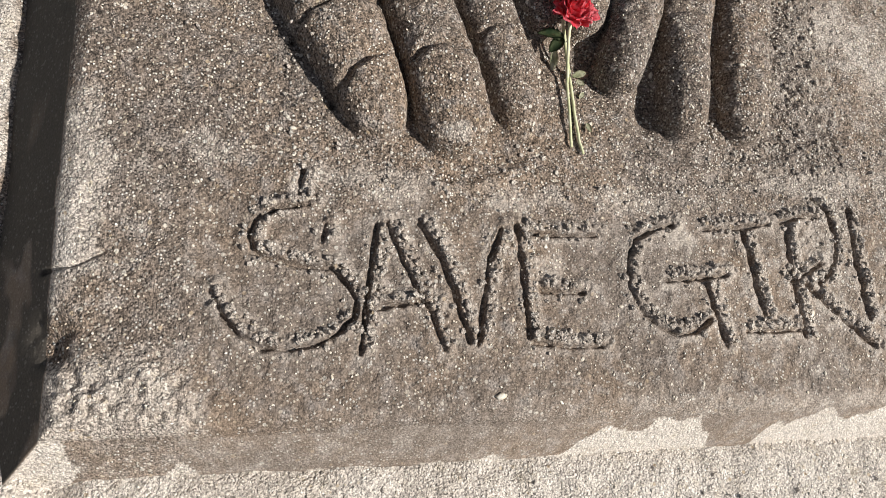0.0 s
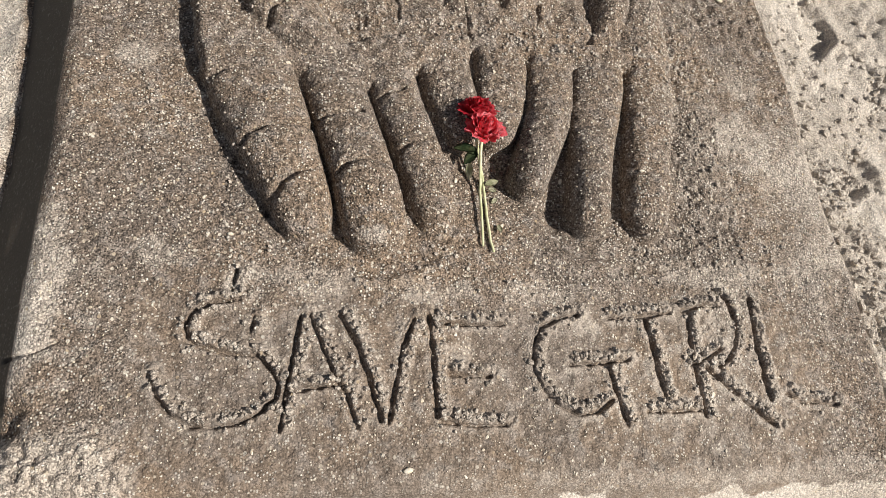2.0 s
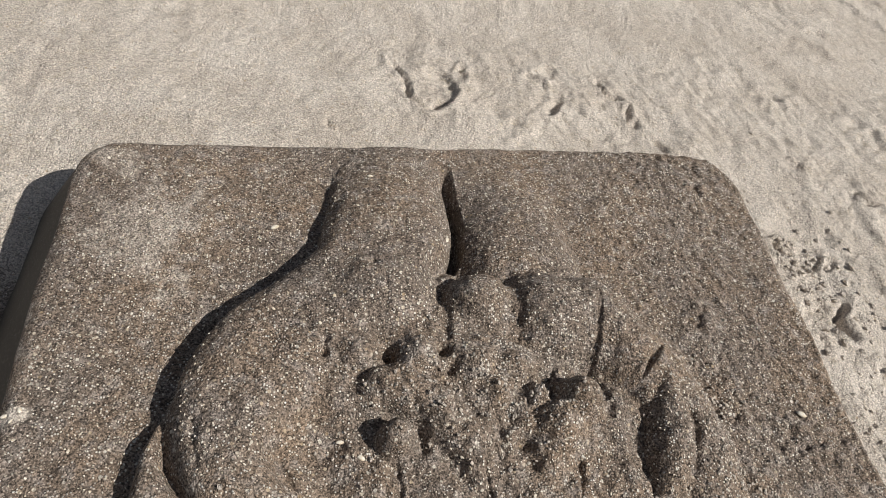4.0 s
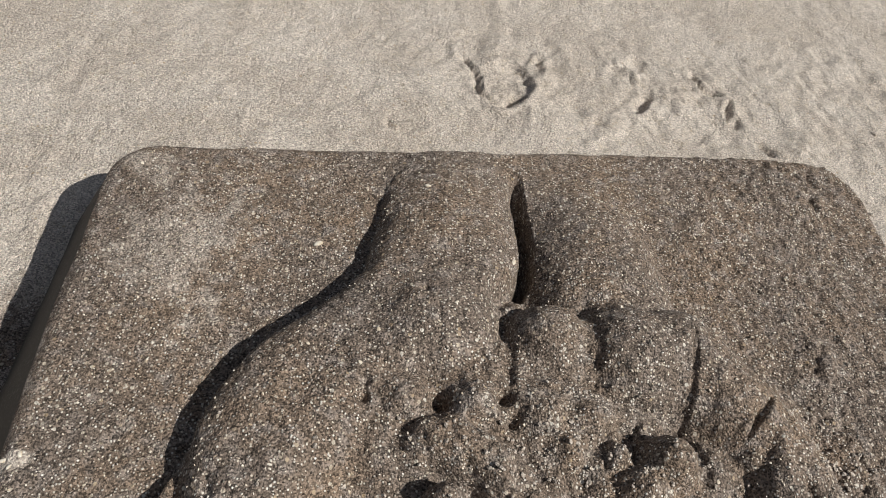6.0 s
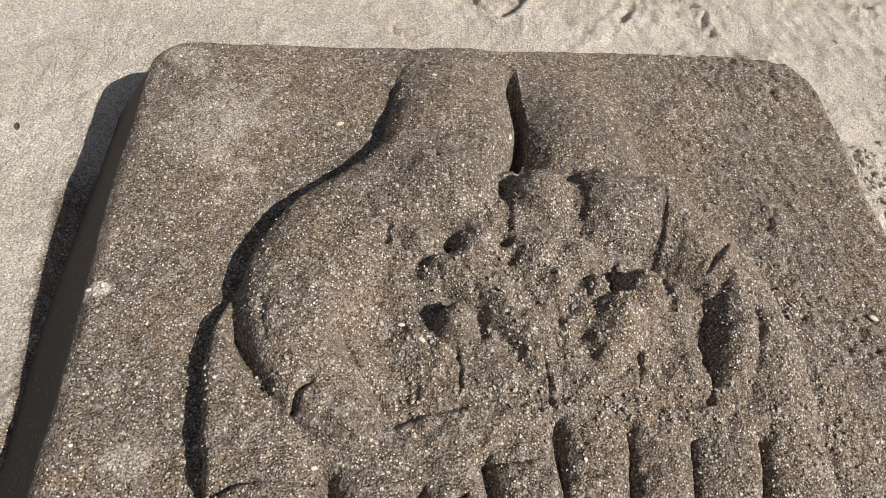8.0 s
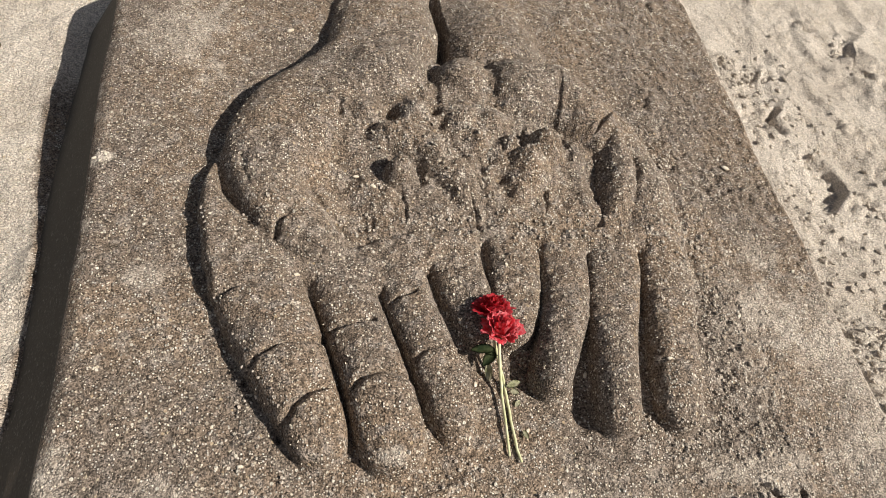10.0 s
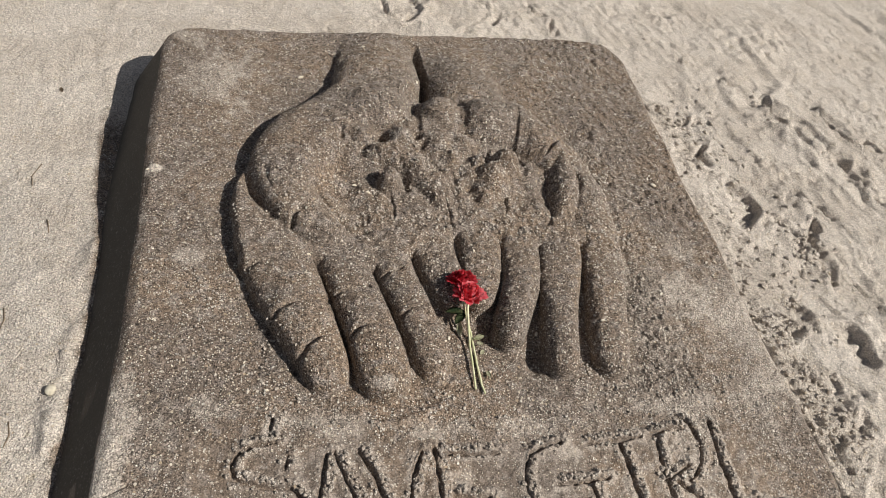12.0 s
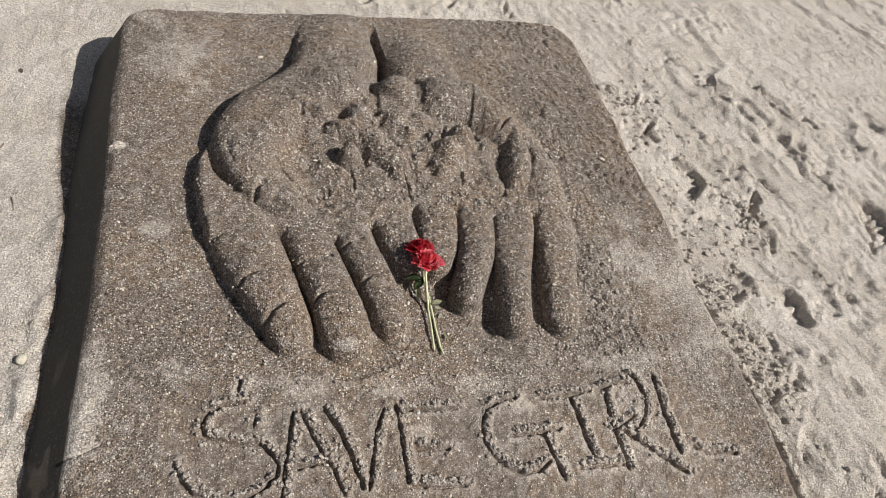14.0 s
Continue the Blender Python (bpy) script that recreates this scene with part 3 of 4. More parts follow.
    for deep, wide, pts in cuts:
        r = r - deep * np.exp(-((near(x, y, pts) + wob * 0.5) / wide) ** 2)
    fold = [(-0.089, 0.661), (-0.03, 0.685), (0.037, 0.701), (0.100, 0.704), (0.165, 0.722), (0.236, 0.726), (0.317, 0.712), (0.397, 0.726)]
    r = r - 0.007 * np.exp(-((near(x, y, fold) + wob) / 0.006) ** 2)
    for cx, cy, rr, deep in [(-0.088, 0.952, 0.008, 0.018), (-0.086, 0.970, 0.006, 0.012), (0.010, 0.955, 0.011, 0.032), (0.094, 0.962, 0.011, 0.030), (0.106, 0.930, 0.008, 0.018), (-0.014, 1.118, 0.009, 0.012),
                             (0.226, 1.130, 0.009, 0.005), (0.188, 0.862, 0.018, 0.013), (0.213, 0.822, 0.012, 0.020)]:
        r = r - deep * np.exp(-((np.hypot(x - cx, y - cy) + 0.6 * wob) / rr) ** 2)
    return r


STEP = 0.0026
FINE = 0.0016
sx = np.concatenate([np.arange(-0.69, -0.36, STEP), np.arange(-0.36, 0.78, FINE), np.arange(0.78, 0.985, STEP)])
sy = np.concatenate([np.arange(-0.22, -0.03, STEP), np.arange(-0.03, 0.25, FINE), np.arange(0.25, 1.70, STEP)])
X, Y = np.meshgrid(sx, sy)
wobble = 0.007 * fbm(X, Y, 0.16, 3, 81)
# distance outside each edge
left = -0.506 - 0.030 * step(0.35, 1.35, Y) - X + 0.5 * wobble
right = X - (0.868 - 0.046 * np.clip((Y - 0.25) / 1.3, 0, 1)) + wobble
front = -0.083 - Y + 0.3 * wobble
back = Y - np.interp(X, [-0.60, -0.38, -0.08, 0.235, 0.62, 0.90], [1.438, 1.450, 1.487, 1.528, 1.562, 1.570]) + 0.7 * wobble


def corner(a, b, r):
    """Joins two edge distances with a rounded corner."""
    return np.where((a > -r) & (b > -r), np.hypot(np.maximum(a + r, 0), np.maximum(b + r, 0)) - r, np.maximum(a, b))


out = corner(corner(left, back, 0.08), corner(right, back, 0.10), 0.001)
out = np.maximum(np.maximum(out, front), np.maximum(left, right))
width = np.where(left >= out - 0.004, 0.104 + 0.046 * step(1.30, 0.60, Y), np.where(front >= out - 0.004, 0.115, 0.085))
drop = 0.175 * np.clip(out, 0, 1) / width
R = relief(X, Y)
inside = step(0.010, -0.020, out)
middle = step(0.45, 0.30, np.hypot((X - 0.12) * 1.0, (Y - 0.88) * 1.15))
bank = step(0.52, 0.56, X) * step(0.70, 0.62, X) * step(0.25, 0.4, Y) * step(1.3, 1.1, Y)
shape = step(0.002, 0.02, R)
R = R + shape * (0.0028 * fbm(X, Y, 0.06, 3, 91)) + middle * shape * step(-0.14, -0.06, X) * 0.0036 * fbm(X, Y, 0.022, 3, 92) * step(1.06, 1.0, Y) + shape * 0.0016 * fbm(X, Y, 0.010, 2, 94)
R = R + (0.35 * bank + 0.5 * step(0.50, 0.56, X) * step(0.75, 0.6, X) * step(0.2, 0.3, Y) * step(0.75, 0.5, Y)) * 0.006 * np.abs(fbm(X, Y, 0.026, 3, 93))
Z = TOP + R * inside - drop + inside * (0.0035 * fbm(X, Y, 0.25, 3, 95) + 0.0012 * fbm(X, Y, 0.018, 2, 96))
Z = Z - 0.004 * np.exp(-(out / 0.012) ** 2) * step(0.0, 0.03, out - left)
raked = step(0.40, 0.50, X) * step(0.55, 0.75, Y) * inside * step(0.06, 0.02, R)
Z = Z + raked * (0.0016 * fbm((X + 0.45 * Y) * 2.2, Y * 0.5, 0.04, 3, 110) + 0.006 * clods(X, Y, 0.020, 9) * step(0.1, 0.6, vnoise(X, Y, 0.09, 111)) + 0.002 * fbm(X, Y, 0.012, 2, 113))
for high, wide, pts in [(0.006, 0.007, [(-0.075, 0.245), (-0.040, 0.226), (0.000, 0.226), (0.040, 0.242), (0.085, 0.262)]), (0.005, 0.006, [(0.060, 0.300), (0.095, 0.290), (0.115, 0.315)]),
                        (0.005, 0.006, [(0.270, 0.290), (0.350, 0.272), (0.450, 0.278), (0.540, 0.300), (0.620, 0.345)]), (-0.005, 0.004, [(0.330, 0.262), (0.450, 0.262), (0.560, 0.285)])]:
    Z = Z + high * np.exp(-((near(X, Y, pts) + 0.004 * vnoise(X, Y, 0.03, 112)) / wide) ** 2)
# scraped rough patches before the finger tips
rough = step(0.12, 0.03, np.abs(Y - 0.235)) * step(-0.26, -0.18, X) * step(0.68, 0.60, X) * step(0.02, 0.0, R)
Z = Z + rough * 0.0035 * np.abs(fbm(X, Y, 0.03, 3, 97)) * step(-0.1, 0.5, vnoise(X, Y, 0.10, 98))
# the writing, with crumbs thrown up beside each groove
groove, crumbs = np.full(X.shape, 9.0), np.full(X.shape, 9.0)
band = (Y > -0.06) & (Y < 0.29)
bx, by = X[band], Y[band]
jig = 0.0022 * vnoise(bx, by, 0.012, 99)
g = np.full(bx.shape, 9.0)
c = np.full(bx.shape, 9.0)
for s in STROKES:
    g = np.minimum(g, near(bx, by, s))
    c = np.minimum(c, near(bx, by, [(px + 0.010, py + 0.008) for px, py in s]))
g = g + jig
Z[band] += (0.0040 * clods(bx, by, 0.0085, 5) + 0.0008) * step(0.015, 0.006, c) * step(0.0015, 0.005, g) + 0.0012 * step(0.022, 0.008, g)
Z[band] -= 0.0085 * np.exp(-(np.clip(g, 0, 1) / 0.0021) ** 2)
groove[band] = g
crumbs[band] = c
# stains: where the sand has dried; the left wall gets shade in its tone
dryness_and_shade = 0.05 + 0.10 * fbm(X, Y, 0.20, 3, 101)
for cx, cy, rx, ry, much in [(-0.130, 0.222, 0.070, 0.028, 0.30), (0.066, 0.212, 0.075, 0.026, 0.28), (0.235, 0.215, 0.06, 0.02, 0.25), (0.60, 0.265, 0.10, 0.030, 0.30),
                             (0.545, 0.160, 0.030, 0.035, 0.15), (0.690, 0.549, 0.07, 0.06, 0.25), (0.735, 0.690, 0.045, 0.05, 0.28), (-0.403, 0.620, 0.035, 0.030, 0.35),
                             (-0.335, 0.262, 0.040, 0.030, 0.35), (-0.030, 0.285, 0.035, 0.020, 0.40), (-0.470, 1.38, 0.06, 0.05, 0.35), (-0.40, 1.20, 0.10, 0.13, 0.34),
                             (0.115, 0.120, 0.03, 0.03, 0.3), (0.33, 0.16, 0.04, 0.02, 0.35), (-0.505, 0.865, 0.020, 0.014, 0.9), (-0.23, 0.215, 0.02, 0.02, 0.3)]:
    d = np.hypot((X - cx) / rx, (Y - cy) / ry) + 0.45 * fbm(X, Y, 0.04, 3, 102)
    dryness_and_shade = dryness_and_shade + much * step(1.15, 0.55, d)
ragged = 0.03 * fbm(X, Y, 0.06, 3, 103)
dryness_and_shade = dryness_and_shade + 0.16 * step(0.52, 0.57, X + ragged) * step(0.72, 0.62, X + ragged) * step(0.30, 0.40, Y) * step(0.75, 0.60, Y)
dryness_and_shade = dryness_and_shade + 0.36 * step(0.014, -0.006, np.maximum(X + 0.462 - 0.14 * (0.25 - Y) + 0.7 * ragged, np.maximum(0.105 - Y, Y - 0.335))) * step(-0.60, -0.52, X)
dryness_and_shade = dryness_and_shade + 0.24 * step(0.70, 0.86, X + 1.5 * ragged) * step(0.75, 0.45, Y) * step(0.08, 0.30, Y + ragged) + 0.22 * step(0.55, 0.75, X + ragged) * step(0.70, 0.50, Y) * step(0.16, 0.32, Y + ragged)
dryness_and_shade = dryness_and_shade + 0.18 * step(-0.045, -0.075, Y + 0.6 * ragged) * step(-0.2, 0.3, X)
corner_rubble = step(0.15, 0.08, np.hypot((X + 0.47) / 1.1, (Y + 0.055) / 0.55) + 0.9 * ragged)
Z = Z + corner_rubble * inside * (0.006 * np.abs(fbm(X, Y, 0.030, 3, 104, 0.6)) + 0.004 * clods(X, Y, 0.009, 14) + 0.002 * fbm(X, Y, 0.008, 2, 106))
chip = np.exp(-(np.hypot((X + 0.500) / 0.020, (Y - 0.018) / 0.026) + 0.5 * fbm(X, Y, 0.03, 3, 105)) ** 2)
Z = Z - 0.026 * chip - 0.010 * np.exp(-((near(X, Y, [(-0.52, 0.105), (-0.485, 0.108), (-0.455, 0.125)]) + 0.3 * ragged * 0.2) / 0.004) ** 2)
# paler rubble and edge strip, darker inside the chip
dryness_and_shade = dryness_and_shade + 0.46 * corner_rubble - 0.25 * chip + 0.28 * step(-0.470, -0.490, X + 0.5 * ragged) * step(0.30, 0.10, Y) * step(0.03, 0.07, Y)
wet_edge = -0.138 + 0.050 * step(0.10, 0.20, X) - 0.050 * step(0.318, 0.350, X + ragged) * step(0.60, 0.38, X + ragged) + 0.026 * np.exp(-((X + 0.365) / 0.022) ** 2) + 0.5 * ragged
dryness_and_shade = np.where(front > 0.004, np.where((Y < wet_edge) | (X + 0.6 * ragged < -0.478), 0.80, 0.16), dryness_and_shade)
dryness_and_shade = dryness_and_shade + 0.070 * step(0.36, 0.25, Y) + 0.22 * step(0.018, 0.008, np.minimum(crumbs, groove)) * step(0.003, 0.007, groove)
dryness_and_shade = dryness_and_shade + 0.55 * np.exp(-((left + 0.006) / 0.010) ** 2) * step(0.0, 0.7, fbm(X, Y, 0.035, 3, 107)) * step(-0.05, 0.05, Y)
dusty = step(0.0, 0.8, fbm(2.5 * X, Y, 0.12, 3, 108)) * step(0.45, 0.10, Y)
# left wall, turned from the sun: damp and shade in one darker tone
dryness_and_shade = np.where((left > 0.004) & (left > front), -0.25 + 0.1 * ragged + 0.32 * dusty, dryness_and_shade)
grit = np.where((left > 0.004) & (left > front), 0.14, np.where((front > 0.004) & (Y > wet_edge), 0.75, 1.0))
smooth = step(0.24, 0.17, Y + 0.8 * ragged) * step(-0.40, -0.33, X) * step(0.80, 0.66, X)
grit = grit * (1 - 0.42 * smooth)
low = ground_height(X, Y)
keep = Z > low - 0.03
Z = np.maximum(Z, low - 0.06)
Z = np.maximum(Z, -0.09)
sculpture = sheet("sand_sculpture", sx, sy, Z, keep, dryness_and_shade=np.clip(dryness_and_shade, -0.3, 1), grit=grit)
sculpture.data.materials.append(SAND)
tagged(sculpture, "damp brown sand block with cupped relief and carved words SAVE GIRL", "sand sculpture")


def surface(x, y):
    """Height of the sculpture or the ground at a place."""
    i, j = int(np.searchsorted(sx, x)), int(np.searchsorted(sy, y))
    low = -1.0
    if not (-0.48 < x < 0.82 and -0.05 < y < 1.40):
        low = float(ground_height(np.array([x]), np.array([y]))[0])
    if 0 < i < len(sx) and 0 < j < len(sy):
        return max(low, float(Z[j, i]))
    return low


# ---- loose things ----
def part(name, bm, material, parent, label="", smooth=True):
    """Links a bmesh as one mesh object under a thing or a part."""
    me = bpy.data.meshes.new(name)
    bm.to_mesh(me)
    bm.free()
    if smooth:
        me.shade_smooth()
    me.materials.append(material)
    ob = new(name, me)
    ob.parent = parent
    if label:
        tagged(ob, label)
    return ob


def empty(name, place):
    ob = new(name)
    ob.location = place
    ob.empty_display_size = 0.03
    return ob


rng = random.Random(4)
ICO = bmesh.new()
bmesh.ops.create_icosphere(ICO, subdivisions=1, radius=1.0)
ICO_V = np.array([v.co[:] for v in ICO.verts])
ICO_F = np.array([[v.index for v in f.verts] for f in ICO.faces])
ICO.free()


def lumps(name, rows, material, ragged=0.25, smooth=False):
    """One mesh of many small uneven lumps: rows of x, y, z, half sizes and a turn."""
    r = np.random.default_rng(11)
    vs, fs = [], []
    for k, (x, y, z, a, b, c, turn) in enumerate(rows):
        v = ICO_V * (1 + ragged * (r.random((len(ICO_V), 1)) - 0.5) * 2) * (a, b, c)
        co, si = math.cos(turn), math.sin(turn)
        tilt = r.normal(0, 0.35)
        v = np.stack([v[:, 0] * co - v[:, 1] * si, v[:, 0] * si + v[:, 1] * co, v[:, 2] + tilt * v[:, 0]], 1) + (x, y, z)
        vs.append(v)
        fs.append(ICO_F + k * len(ICO_V))
    me = bpy.data.meshes.new(name)
    me.from_pydata(np.concatenate(vs).tolist(), [], np.concatenate(fs).tolist())
    if smooth:
        me.shade_smooth()
    me.materials.append(material)
    return new(name, me)


# crumbs thrown up along the carved strokes
rows = []
for s in STROKES:
    for (ax, ay), (bx_, by_) in zip(s, s[1:]):
        n = max(2, int(math.hypot(bx_ - ax, by_ - ay) / 0.0027))
        for k in range(n):
            t = rng.random()
            ux, uy = -(by_ - ay), bx_ - ax
            ln = math.hypot(ux, uy)
            ux, uy = ux / ln, uy / ln
            if ux * 0.6 + uy * 0.8 < 0:
                ux, uy = -ux, -uy
            if abs(ux) > 0.7 and ux < 0:
                ux, uy = -ux, -uy
            o = (0.0055 + abs(rng.gauss(0.0050, 0.0045))) * (1 if rng.random() < 0.90 else -0.8)
            x, y = ax + t * (bx_ - ax) + ux * o, ay + t * (by_ - ay) + uy * o
            q = rng.uniform(0.0016, 0.0046) if rng.random() < 0.88 else rng.uniform(0.0046, 0.0064)
            rows.append((x, y, surface(x, y) + q * 0.30, q, q * rng.uniform(0.7, 1.1), q * rng.uniform(0.6, 0.9), rng.uniform(0, 6.3)))
crumbs_ob = lumps("sand_crumbs", rows, LETTER_CRUMB, 0.3)
tagged(crumbs_ob, "small crumbs of damp sand beside the carved letters", "sand crumbs", kind="stuff")

# loose crumbs beside the last finger, along the fold and at the finger tips
rows, dry_rows = [], []
for cx, cy, wx_, wy_, n in [(0.575, 0.55, 0.045, 0.20, 420), (0.56, 0.88, 0.04, 0.14, 160), (0.17, 0.715, 0.22, 0.020, 260), (0.02, 0.245, 0.14, 0.03, 120), (0.15, 0.88, 0.14, 0.07, 260),
                            (0.52, 0.31, 0.10, 0.025, 160), (0.985, 0.40, 0.05, 0.25, 260), (1.12, 0.85, 0.09, 0.3, 260), (1.05, 1.35, 0.10, 0.12, 160), (0.2, -0.21, 0.4, 0.03, 160), (0.36, -0.235, 0.03, 0.02, 60), (0.64, -0.215, 0.05, 0.02, 50), (0.935, 0.25, 0.015, 0.22, 260), (1.04, 0.55, 0.03, 0.04, 120), (1.02, 0.24, 0.03, 0.04, 100), (1.02, 0.38, 0.02, 0.04, 60), (1.29, 0.84, 0.03, 0.05, 90), (1.42, 1.49, 0.03, 0.05, 60), (1.05, 1.40, 0.04, 0.04, 60),
                            (-0.655, 0.45, 0.012, 0.25, 160), (-0.36, 0.50, 0.03, 0.10, 40), (-0.24, 0.37, 0.03, 0.06, 60)]:
    for k in range(n):
        x, y = rng.gauss(cx, wx_), rng.gauss(cy, wy_)
        q = rng.uniform(0.0014, 0.0040) if x < 0.9 else 0.0022 + 0.0085 * rng.random() ** 2.2
        on_beach = x > 0.9 or x < -0.57 or y < -0.12
        (dry_rows if on_beach else rows).append((x, y, surface(x, y) + q * (0.1 if on_beach else 0.4), q, q * rng.uniform(0.7, 1.1), q * rng.uniform(0.6, 0.9), rng.uniform(0, 6.3)))
tagged(lumps("loose_sand", rows, CRUMB, 0.3), "loose clods of crumbled damp sand on the block", "loose sand", kind="stuff")
tagged(lumps("dry_clods", dry_rows, PALE_CRUMB, 0.3), "pale dry clods of sand on the trodden beach", "loose sand", kind="stuff")

# broken shell strewn over the sand
rows = []
for k in range(7500):
    x, y = rng.uniform(-0.495, 0.815), rng.uniform(-0.07, 1.44)
    q = rng.uniform(0.0010, 0.0021) * (1.0 if rng.random() < 0.95 else 1.7)
    rows.append((x, y, surface(x, y) + 0.0004, q, q * rng.uniform(0.45, 0.9), q * 0.28, rng.uniform(0, 6.3)))
tagged(lumps("shell_grit", rows, SHELL, 0.2), "fine white broken shell strewn in the sand", "shell grit", kind="stuff")


def shell_chip(x, y, size, turn, label):
    bm = bmesh.new()
    bmesh.ops.create_icosphere(bm, subdivisions=2, radius=1.0)
    for v in bm.verts:
        n = noise.noise(v.co * 1.4 + Vector((x * 50, y * 50, 0)))
        a = v.co.x * (1 + 0.35 * n)
        v.co = Vector((a, v.co.y * (0.55 + 0.2 * n), v.co.z * 0.22 + 0.25 * (1 - a * a) * 0.5)) * size
    me = bpy.data.meshes.new("shell_fragment")
    bm.to_mesh(me)
    bm.free()
    me.shade_smooth()
    me.materials.append(SHELL)
    ob = new("shell_fragment", me)
    ob.matrix_basis = pose(x, y, surface(x, y) + size * 0.10, 0, 0, turn)
    return tagged(ob, label, "shell", "shell fragments")


for x, y, size, turn in [(0.735, 0.905, 0.0095, -25), (0.018, -0.056, 0.0075, 10), (-0.179, 1.245, 0.0085, 30), (0.124, 1.21, 0.007, 70), (-0.012, 1.36, 0.006, 0), (0.634, 0.541, 0.006, 50),
                         (-0.514, 0.862, 0.0055, 20), (-0.496, 0.870, 0.005, 100), (-0.503, 0.853, 0.004, 60), (-0.165, 0.60, 0.006, 15), (-0.028, 0.80, 0.007, -30), (-0.058, 0.825, 0.006, 10), (0.45, 0.44, 0.005, 0),
                         (0.10, 0.385, 0.0045, 20), (0.31, 0.43, 0.006, 60), (-0.24, 0.295, 0.005, 0), (0.52, 0.05, 0.007, 40), (0.118, 0.415, 0.0055, 80), (0.135, 0.372, 0.004, 20), (0.192, 0.335, 0.005, 50)]:
    shell_chip(x, y, size, turn, "small white broken shell lying on the damp sand")

pebble = bmesh.new()
bmesh.ops.create_icosphere(pebble, subdivisions=3, radius=1.0)
for v in pebble.verts:
    v.co = Vector((v.co.x * 0.010, v.co.y * 0.011, v.co.z * 0.007)) * (1 + 0.15 * noise.noise(v.co * 1.3))
me = bpy.data.meshes.new("pebble")
pebble.to_mesh(me)
pebble.free()
me.shade_smooth()
me.materials.append(PEBBLE)
ob = new("pebble", me)
ob.location = (-0.632, 0.362, surface(-0.632, 0.362) + 0.004)
tagged(ob, "pale round pebble on the dry sand beside the block", "pebble")


def tube(points, radii, sides=7):
    """A bmesh tube through points."""
    bm = bmesh.new()
    rings = []
    for k, p in enumerate(points):
        p = Vector(p)
        d = (Vector(points[min(k + 1, len(points) - 1)]) - Vector(points[max(k - 1, 0)])).normalized()
        a = d.orthogonal().normalized()
        b = d.cross(a)
        rings.append([bm.verts.new(p + radii[k] * (a * math.cos(q) + b * math.sin(q))) for q in (2 * math.pi * i / sides for i in range(sides))])
    for r0, r1 in zip(rings, rings[1:]):
        for i in range(sides):
            bm.faces.new((r0[i], r0[(i + 1) % sides], r1[(i + 1) % sides], r1[i]))
    bm.faces.new(rings[0][::-1])
    bm.faces.new(rings[-1])
    return bm


def leaf_bm(length, width, curl, seed):
    """A leaf along +y with a midrib fold and a toothed edge, 0.5 mm thick."""
    bm = bmesh.new()
    r = random.Random(seed)
    n = 12
    top = []
    for k in range(n + 1):
        t = k / n
        w = width * math.sin(math.pi * min(1, 0.06 + 0.94 * t)) ** 0.8 * (1 + 0.12 * (k % 2))
        y = length * t
        z = curl * length * t * t
        fold = 0.35 * w + r.uniform(-0.1, 0.1) * w
        top.append([bm.verts.new((-w, y, z + fold)), bm.verts.new((-w * 0.45, y, z + fold * 0.3)), bm.verts.new((0, y, z)), bm.verts.new((w * 0.45, y, z + fold * 0.4)), bm.verts.new((w, y, z + fold * 0.8))])
    for a, b in zip(top, top[1:]):
        for i in range(4):
            bm.faces.new((a[i], a[i + 1], b[i + 1], b[i]))
    bmesh.ops.solidify(bm, geom=bm.faces[:], thickness=0.0005)
    return bm


def petal_bm(radius, height, span, flare, seed):
    """A curled rose petal round the axis z."""
    r = random.Random(seed)
    bm = bmesh.new()
    nu, nv = 9, 8
    grid = []
    ph = r.uniform(0, 6)
    for j in range(nv + 1):
        v = j / nv
        row = []
        for i in range(nu + 1):
            u = 2 * i / nu - 1
            edge = 1 - 0.30 * abs(u) ** 2.5 * v
            rad = radius * (0.25 + 0.75 * math.sin(min(1, v * 1.15) * math.pi / 2)) + flare * radius * max(0, v - 0.62) ** 1.4 * 3.2
            rad += 0.09 * radius * v * math.sin(5 * u + ph) + 0.13 * radius * v * v * math.sin(9 * u + 2 * ph)
            a = u * span * (0.45 + 0.55 * math.sin(min(1, v * 1.3 + 0.15) * math.pi / 2)) * (1 - 0.15 * max(0, v - 0.8) * 5)
            z = height * v * edge - flare * height * max(0, v - 0.75) ** 2 * 3.0
            row.append(bm.verts.new((rad * math.cos(a), rad * math.sin(a), z)))
        grid.append(row)
    for a, b in zip(grid, grid[1:]):
        for i in range(nu):
            bm.faces.new((a[i], a[i + 1], b[i + 1], b[i]))
    bmesh.ops.solidify(bm, geom=bm.faces[:], thickness=0.0005)
    return bm


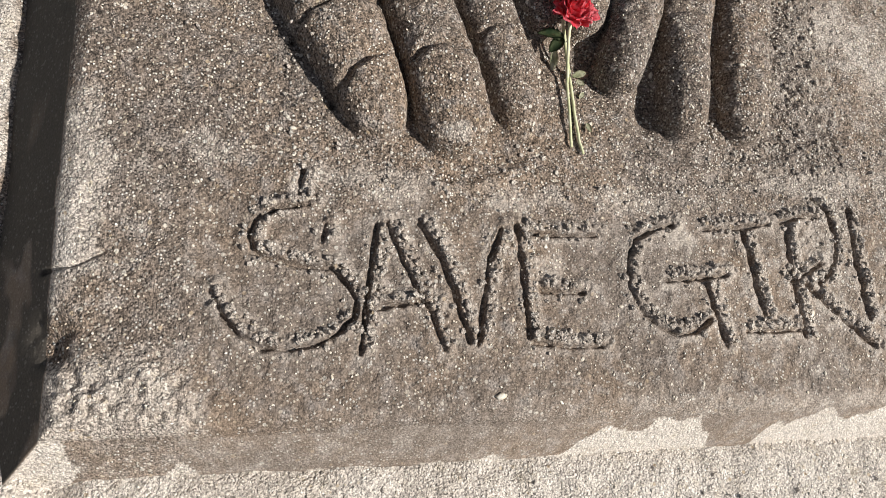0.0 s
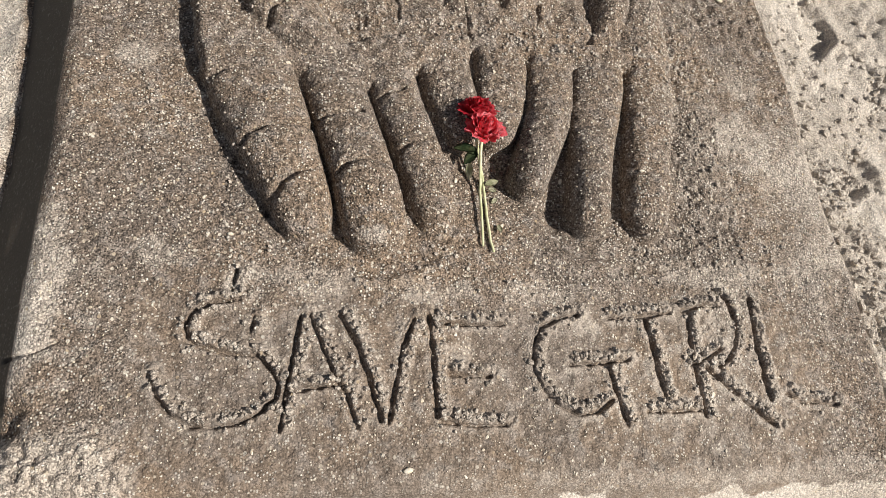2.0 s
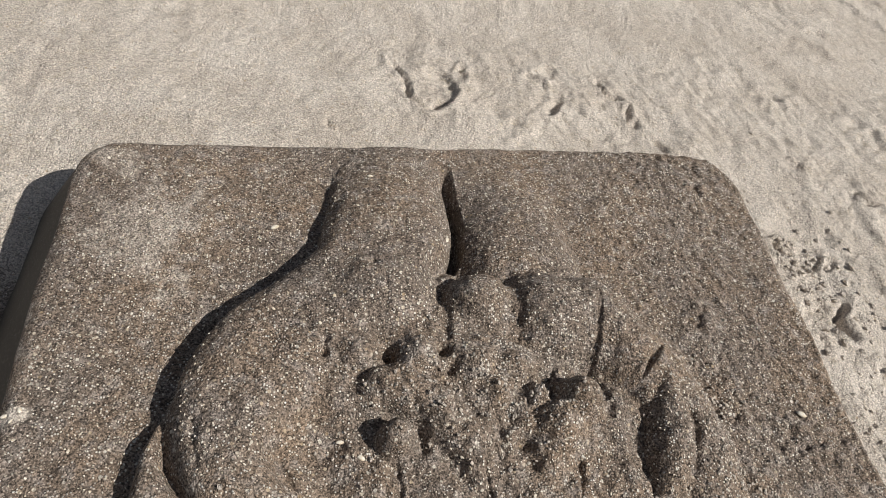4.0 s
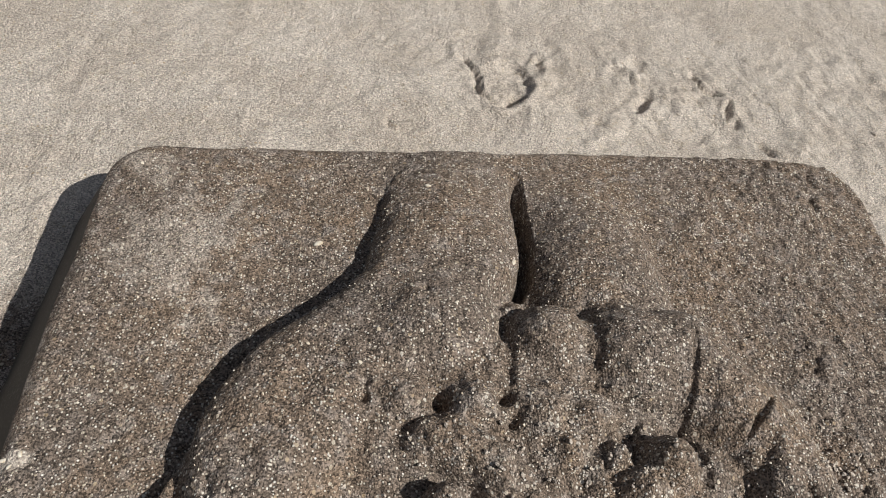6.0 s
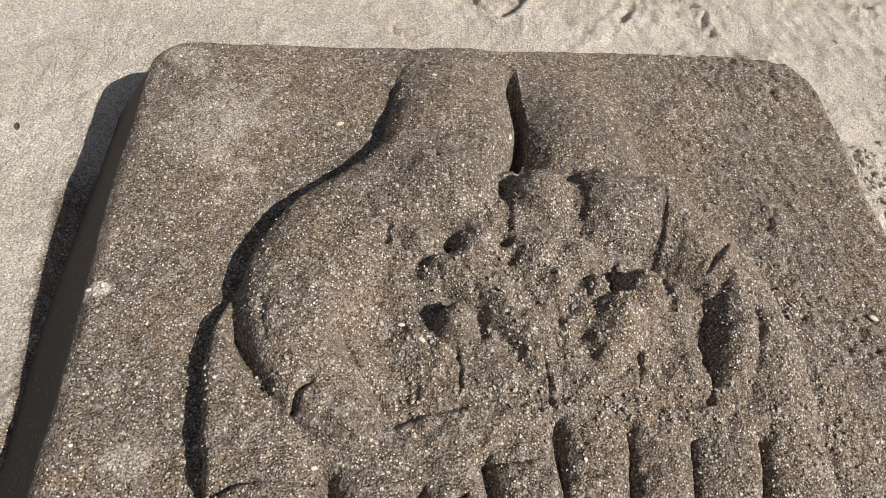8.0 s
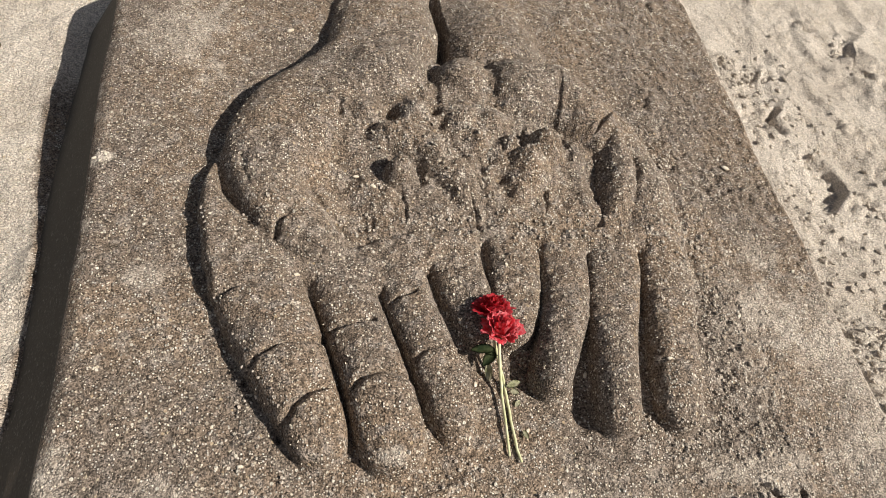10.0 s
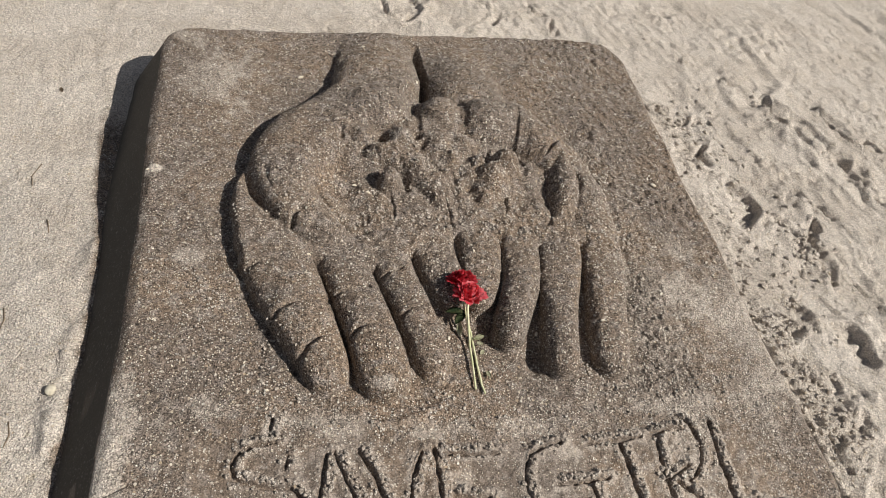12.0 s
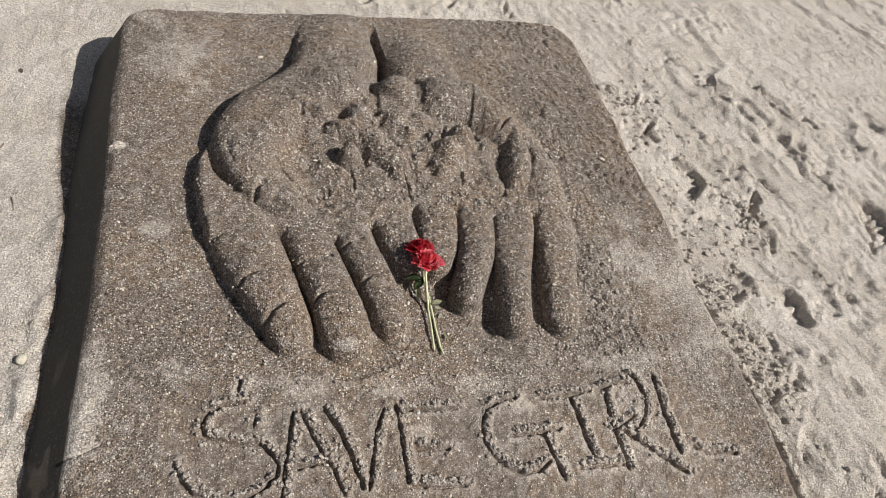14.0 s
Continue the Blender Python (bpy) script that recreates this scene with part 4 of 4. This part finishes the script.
def rose(head, axis, size, stem_points, material, label, leaves, seed):
    """A cut rose: petals round the axis, sepals, a stem and leaves."""
    thing = empty("red_rose", head)
    tagged(thing, label, "rose", "cut roses")
    r = random.Random(seed)
    turn = Vector(axis).to_track_quat("Z", "Y").to_matrix().to_4x4()
    rings = [(0.16, 0.98, 1.9, -0.10, 3), (0.34, 1.02, 1.35, -0.02, 4), (0.54, 1.00, 1.15, 0.10, 5), (0.76, 0.92, 1.00, 0.30, 6), (0.95, 0.80, 0.85, 0.40, 7), (1.05, 0.62, 0.75, 0.50, 5)]
    for k, (rad, high, span, flare, n) in enumerate(rings):
        for i in range(n):
            bm = petal_bm(size * rad * r.uniform(0.92, 1.08), size * 1.75 * high * r.uniform(0.88, 1.06), span * r.uniform(0.85, 1.05), flare * r.uniform(0.5, 1.4), r.random())
            bmesh.ops.transform(bm, matrix=turn @ pose(0, 0, -size * 0.85, r.uniform(-6, 6), r.uniform(-6, 6), 360 * (i + 0.37 * k) / n + r.uniform(-12, 12)), verts=bm.verts)
            part("petal", bm, material, thing)
    for i in range(4):
        bm = leaf_bm(size * 0.9, size * 0.13, -0.4, r.random())
        bmesh.ops.transform(bm, matrix=turn @ pose(0, 0, -size * 0.88, 20, 0, 90 * i + 20) @ pose(0, 0, 0), verts=bm.verts)
        part("sepal", bm, LEAF, thing)
    h = Vector(head)
    pts = [h + Vector(axis).normalized() * (-size * 0.85)] + [Vector(p) for p in stem_points]
    dense = []
    for a, b in zip(pts, pts[1:]):
        for k in range(5):
            dense.append(a.lerp(b, k / 5) + Vector((r.uniform(-1, 1), r.uniform(-1, 1), 0)) * 0.0005 - h)
    dense.append(pts[-1] - h)
    part("stem", tube(dense, [0.0029 - 0.0008 * k / len(dense) for k in range(len(dense))], 8), STEM, thing)
    for (x, y, z, length, wide, rx, rz, curl, mat) in leaves:
        bm = leaf_bm(length, wide, curl, r.random())
        bmesh.ops.transform(bm, matrix=Matrix.Translation(Vector((x, y, z)) - h) @ pose(0, 0, 0, rx, 10, rz), verts=bm.verts)
        part("leaf", bm, mat, thing, "wilted pale leaf" if mat is WILTED else "dark green leaf")
    return thing


rose((0.160, 0.487, 0.222), (0.06, 0.22, 0.95), 0.0218, [(0.157, 0.455, 0.194), (0.156, 0.392, 0.176), (0.156, 0.295, surface(0.156, 0.295) + 0.004)], PETAL,
     "bright red cut rose with pale green stem on the sand", [(0.152, 0.462, 0.190, 0.040, 0.010, 0, 82, -0.15, LEAF), (0.152, 0.460, 0.188, 0.030, 0.009, -10, 130, -0.2, LEAF),
      (0.166, 0.405, 0.175, 0.026, 0.006, 5, -70, -0.1, WILTED), (0.172, 0.400, 0.172, 0.015, 0.005, 0, -110, 0.1, WILTED)], 3)
rose((0.150, 0.530, 0.214), (-0.15, 0.55, 0.80), 0.0212, [(0.153, 0.475, 0.190), (0.163, 0.425, 0.172), (0.166, 0.365, 0.168), (0.169, 0.303, surface(0.169, 0.303) + 0.004), (0.173, 0.285, surface(0.173, 0.285) + 0.004)], PETAL_DARK,
     "dark red wilting cut rose lying beside the bright rose", [(0.158, 0.456, 0.186, 0.030, 0.008, -5, 60, -0.2, LEAF), (0.142, 0.449, 0.176, 0.034, 0.006, -25, 175, 0.0, WILTED),
      (0.184, 0.335, surface(0.184, 0.335) + 0.004, 0.016, 0.004, 0, 200, 0.1, WILTED), (0.178, 0.375, 0.166, 0.014, 0.004, 0, -40, 0.1, WILTED)], 8)


def twig(points, thick, name, label):
    pts = [(x, y, surface(x, y) + thick * 0.6) for x, y in points]
    o = Vector(pts[0])
    bm = tube([Vector(p) - o for p in pts], [thick * (1 - 0.5 * k / len(pts)) for k in range(len(pts))], 6)
    me = bpy.data.meshes.new(name)
    bm.to_mesh(me)
    bm.free()
    me.shade_smooth()
    me.materials.append(TWIG)
    ob = new(name, me)
    ob.location = o
    return tagged(ob, label, "twig", "twigs on the sand")


for pts in [[(-0.735, 0.82), (-0.728, 0.80), (-0.722, 0.775)], [(-0.76, 0.56), (-0.752, 0.53), (-0.755, 0.50)], [(-0.69, 0.30), (-0.684, 0.275), (-0.687, 0.25)], [(0.735, -0.155), (0.72, -0.175), (0.712, -0.19)],
            [(-0.79, 1.02), (-0.80, 0.97), (-0.79, 0.93)]]:
    twig(pts, 0.0014, "twig", "thin dark dry twig lying on the pale sand")
for x, y, turn in [(-0.80, 1.31, 20), (-0.79, 0.40, 70), (-0.72, 0.33, 100)]:
    bm = leaf_bm(0.020, 0.0045, 0.1, x)
    me = bpy.data.meshes.new("dead_leaf")
    bm.to_mesh(me)
    bm.free()
    me.materials.append(TWIG)
    ob = new("dead_leaf", me)
    ob.matrix_basis = pose(x, y, surface(x, y) + 0.002, 0, 0, turn)
    tagged(ob, "small curled brown dead leaf on the dry sand", "leaf", "dead leaves")
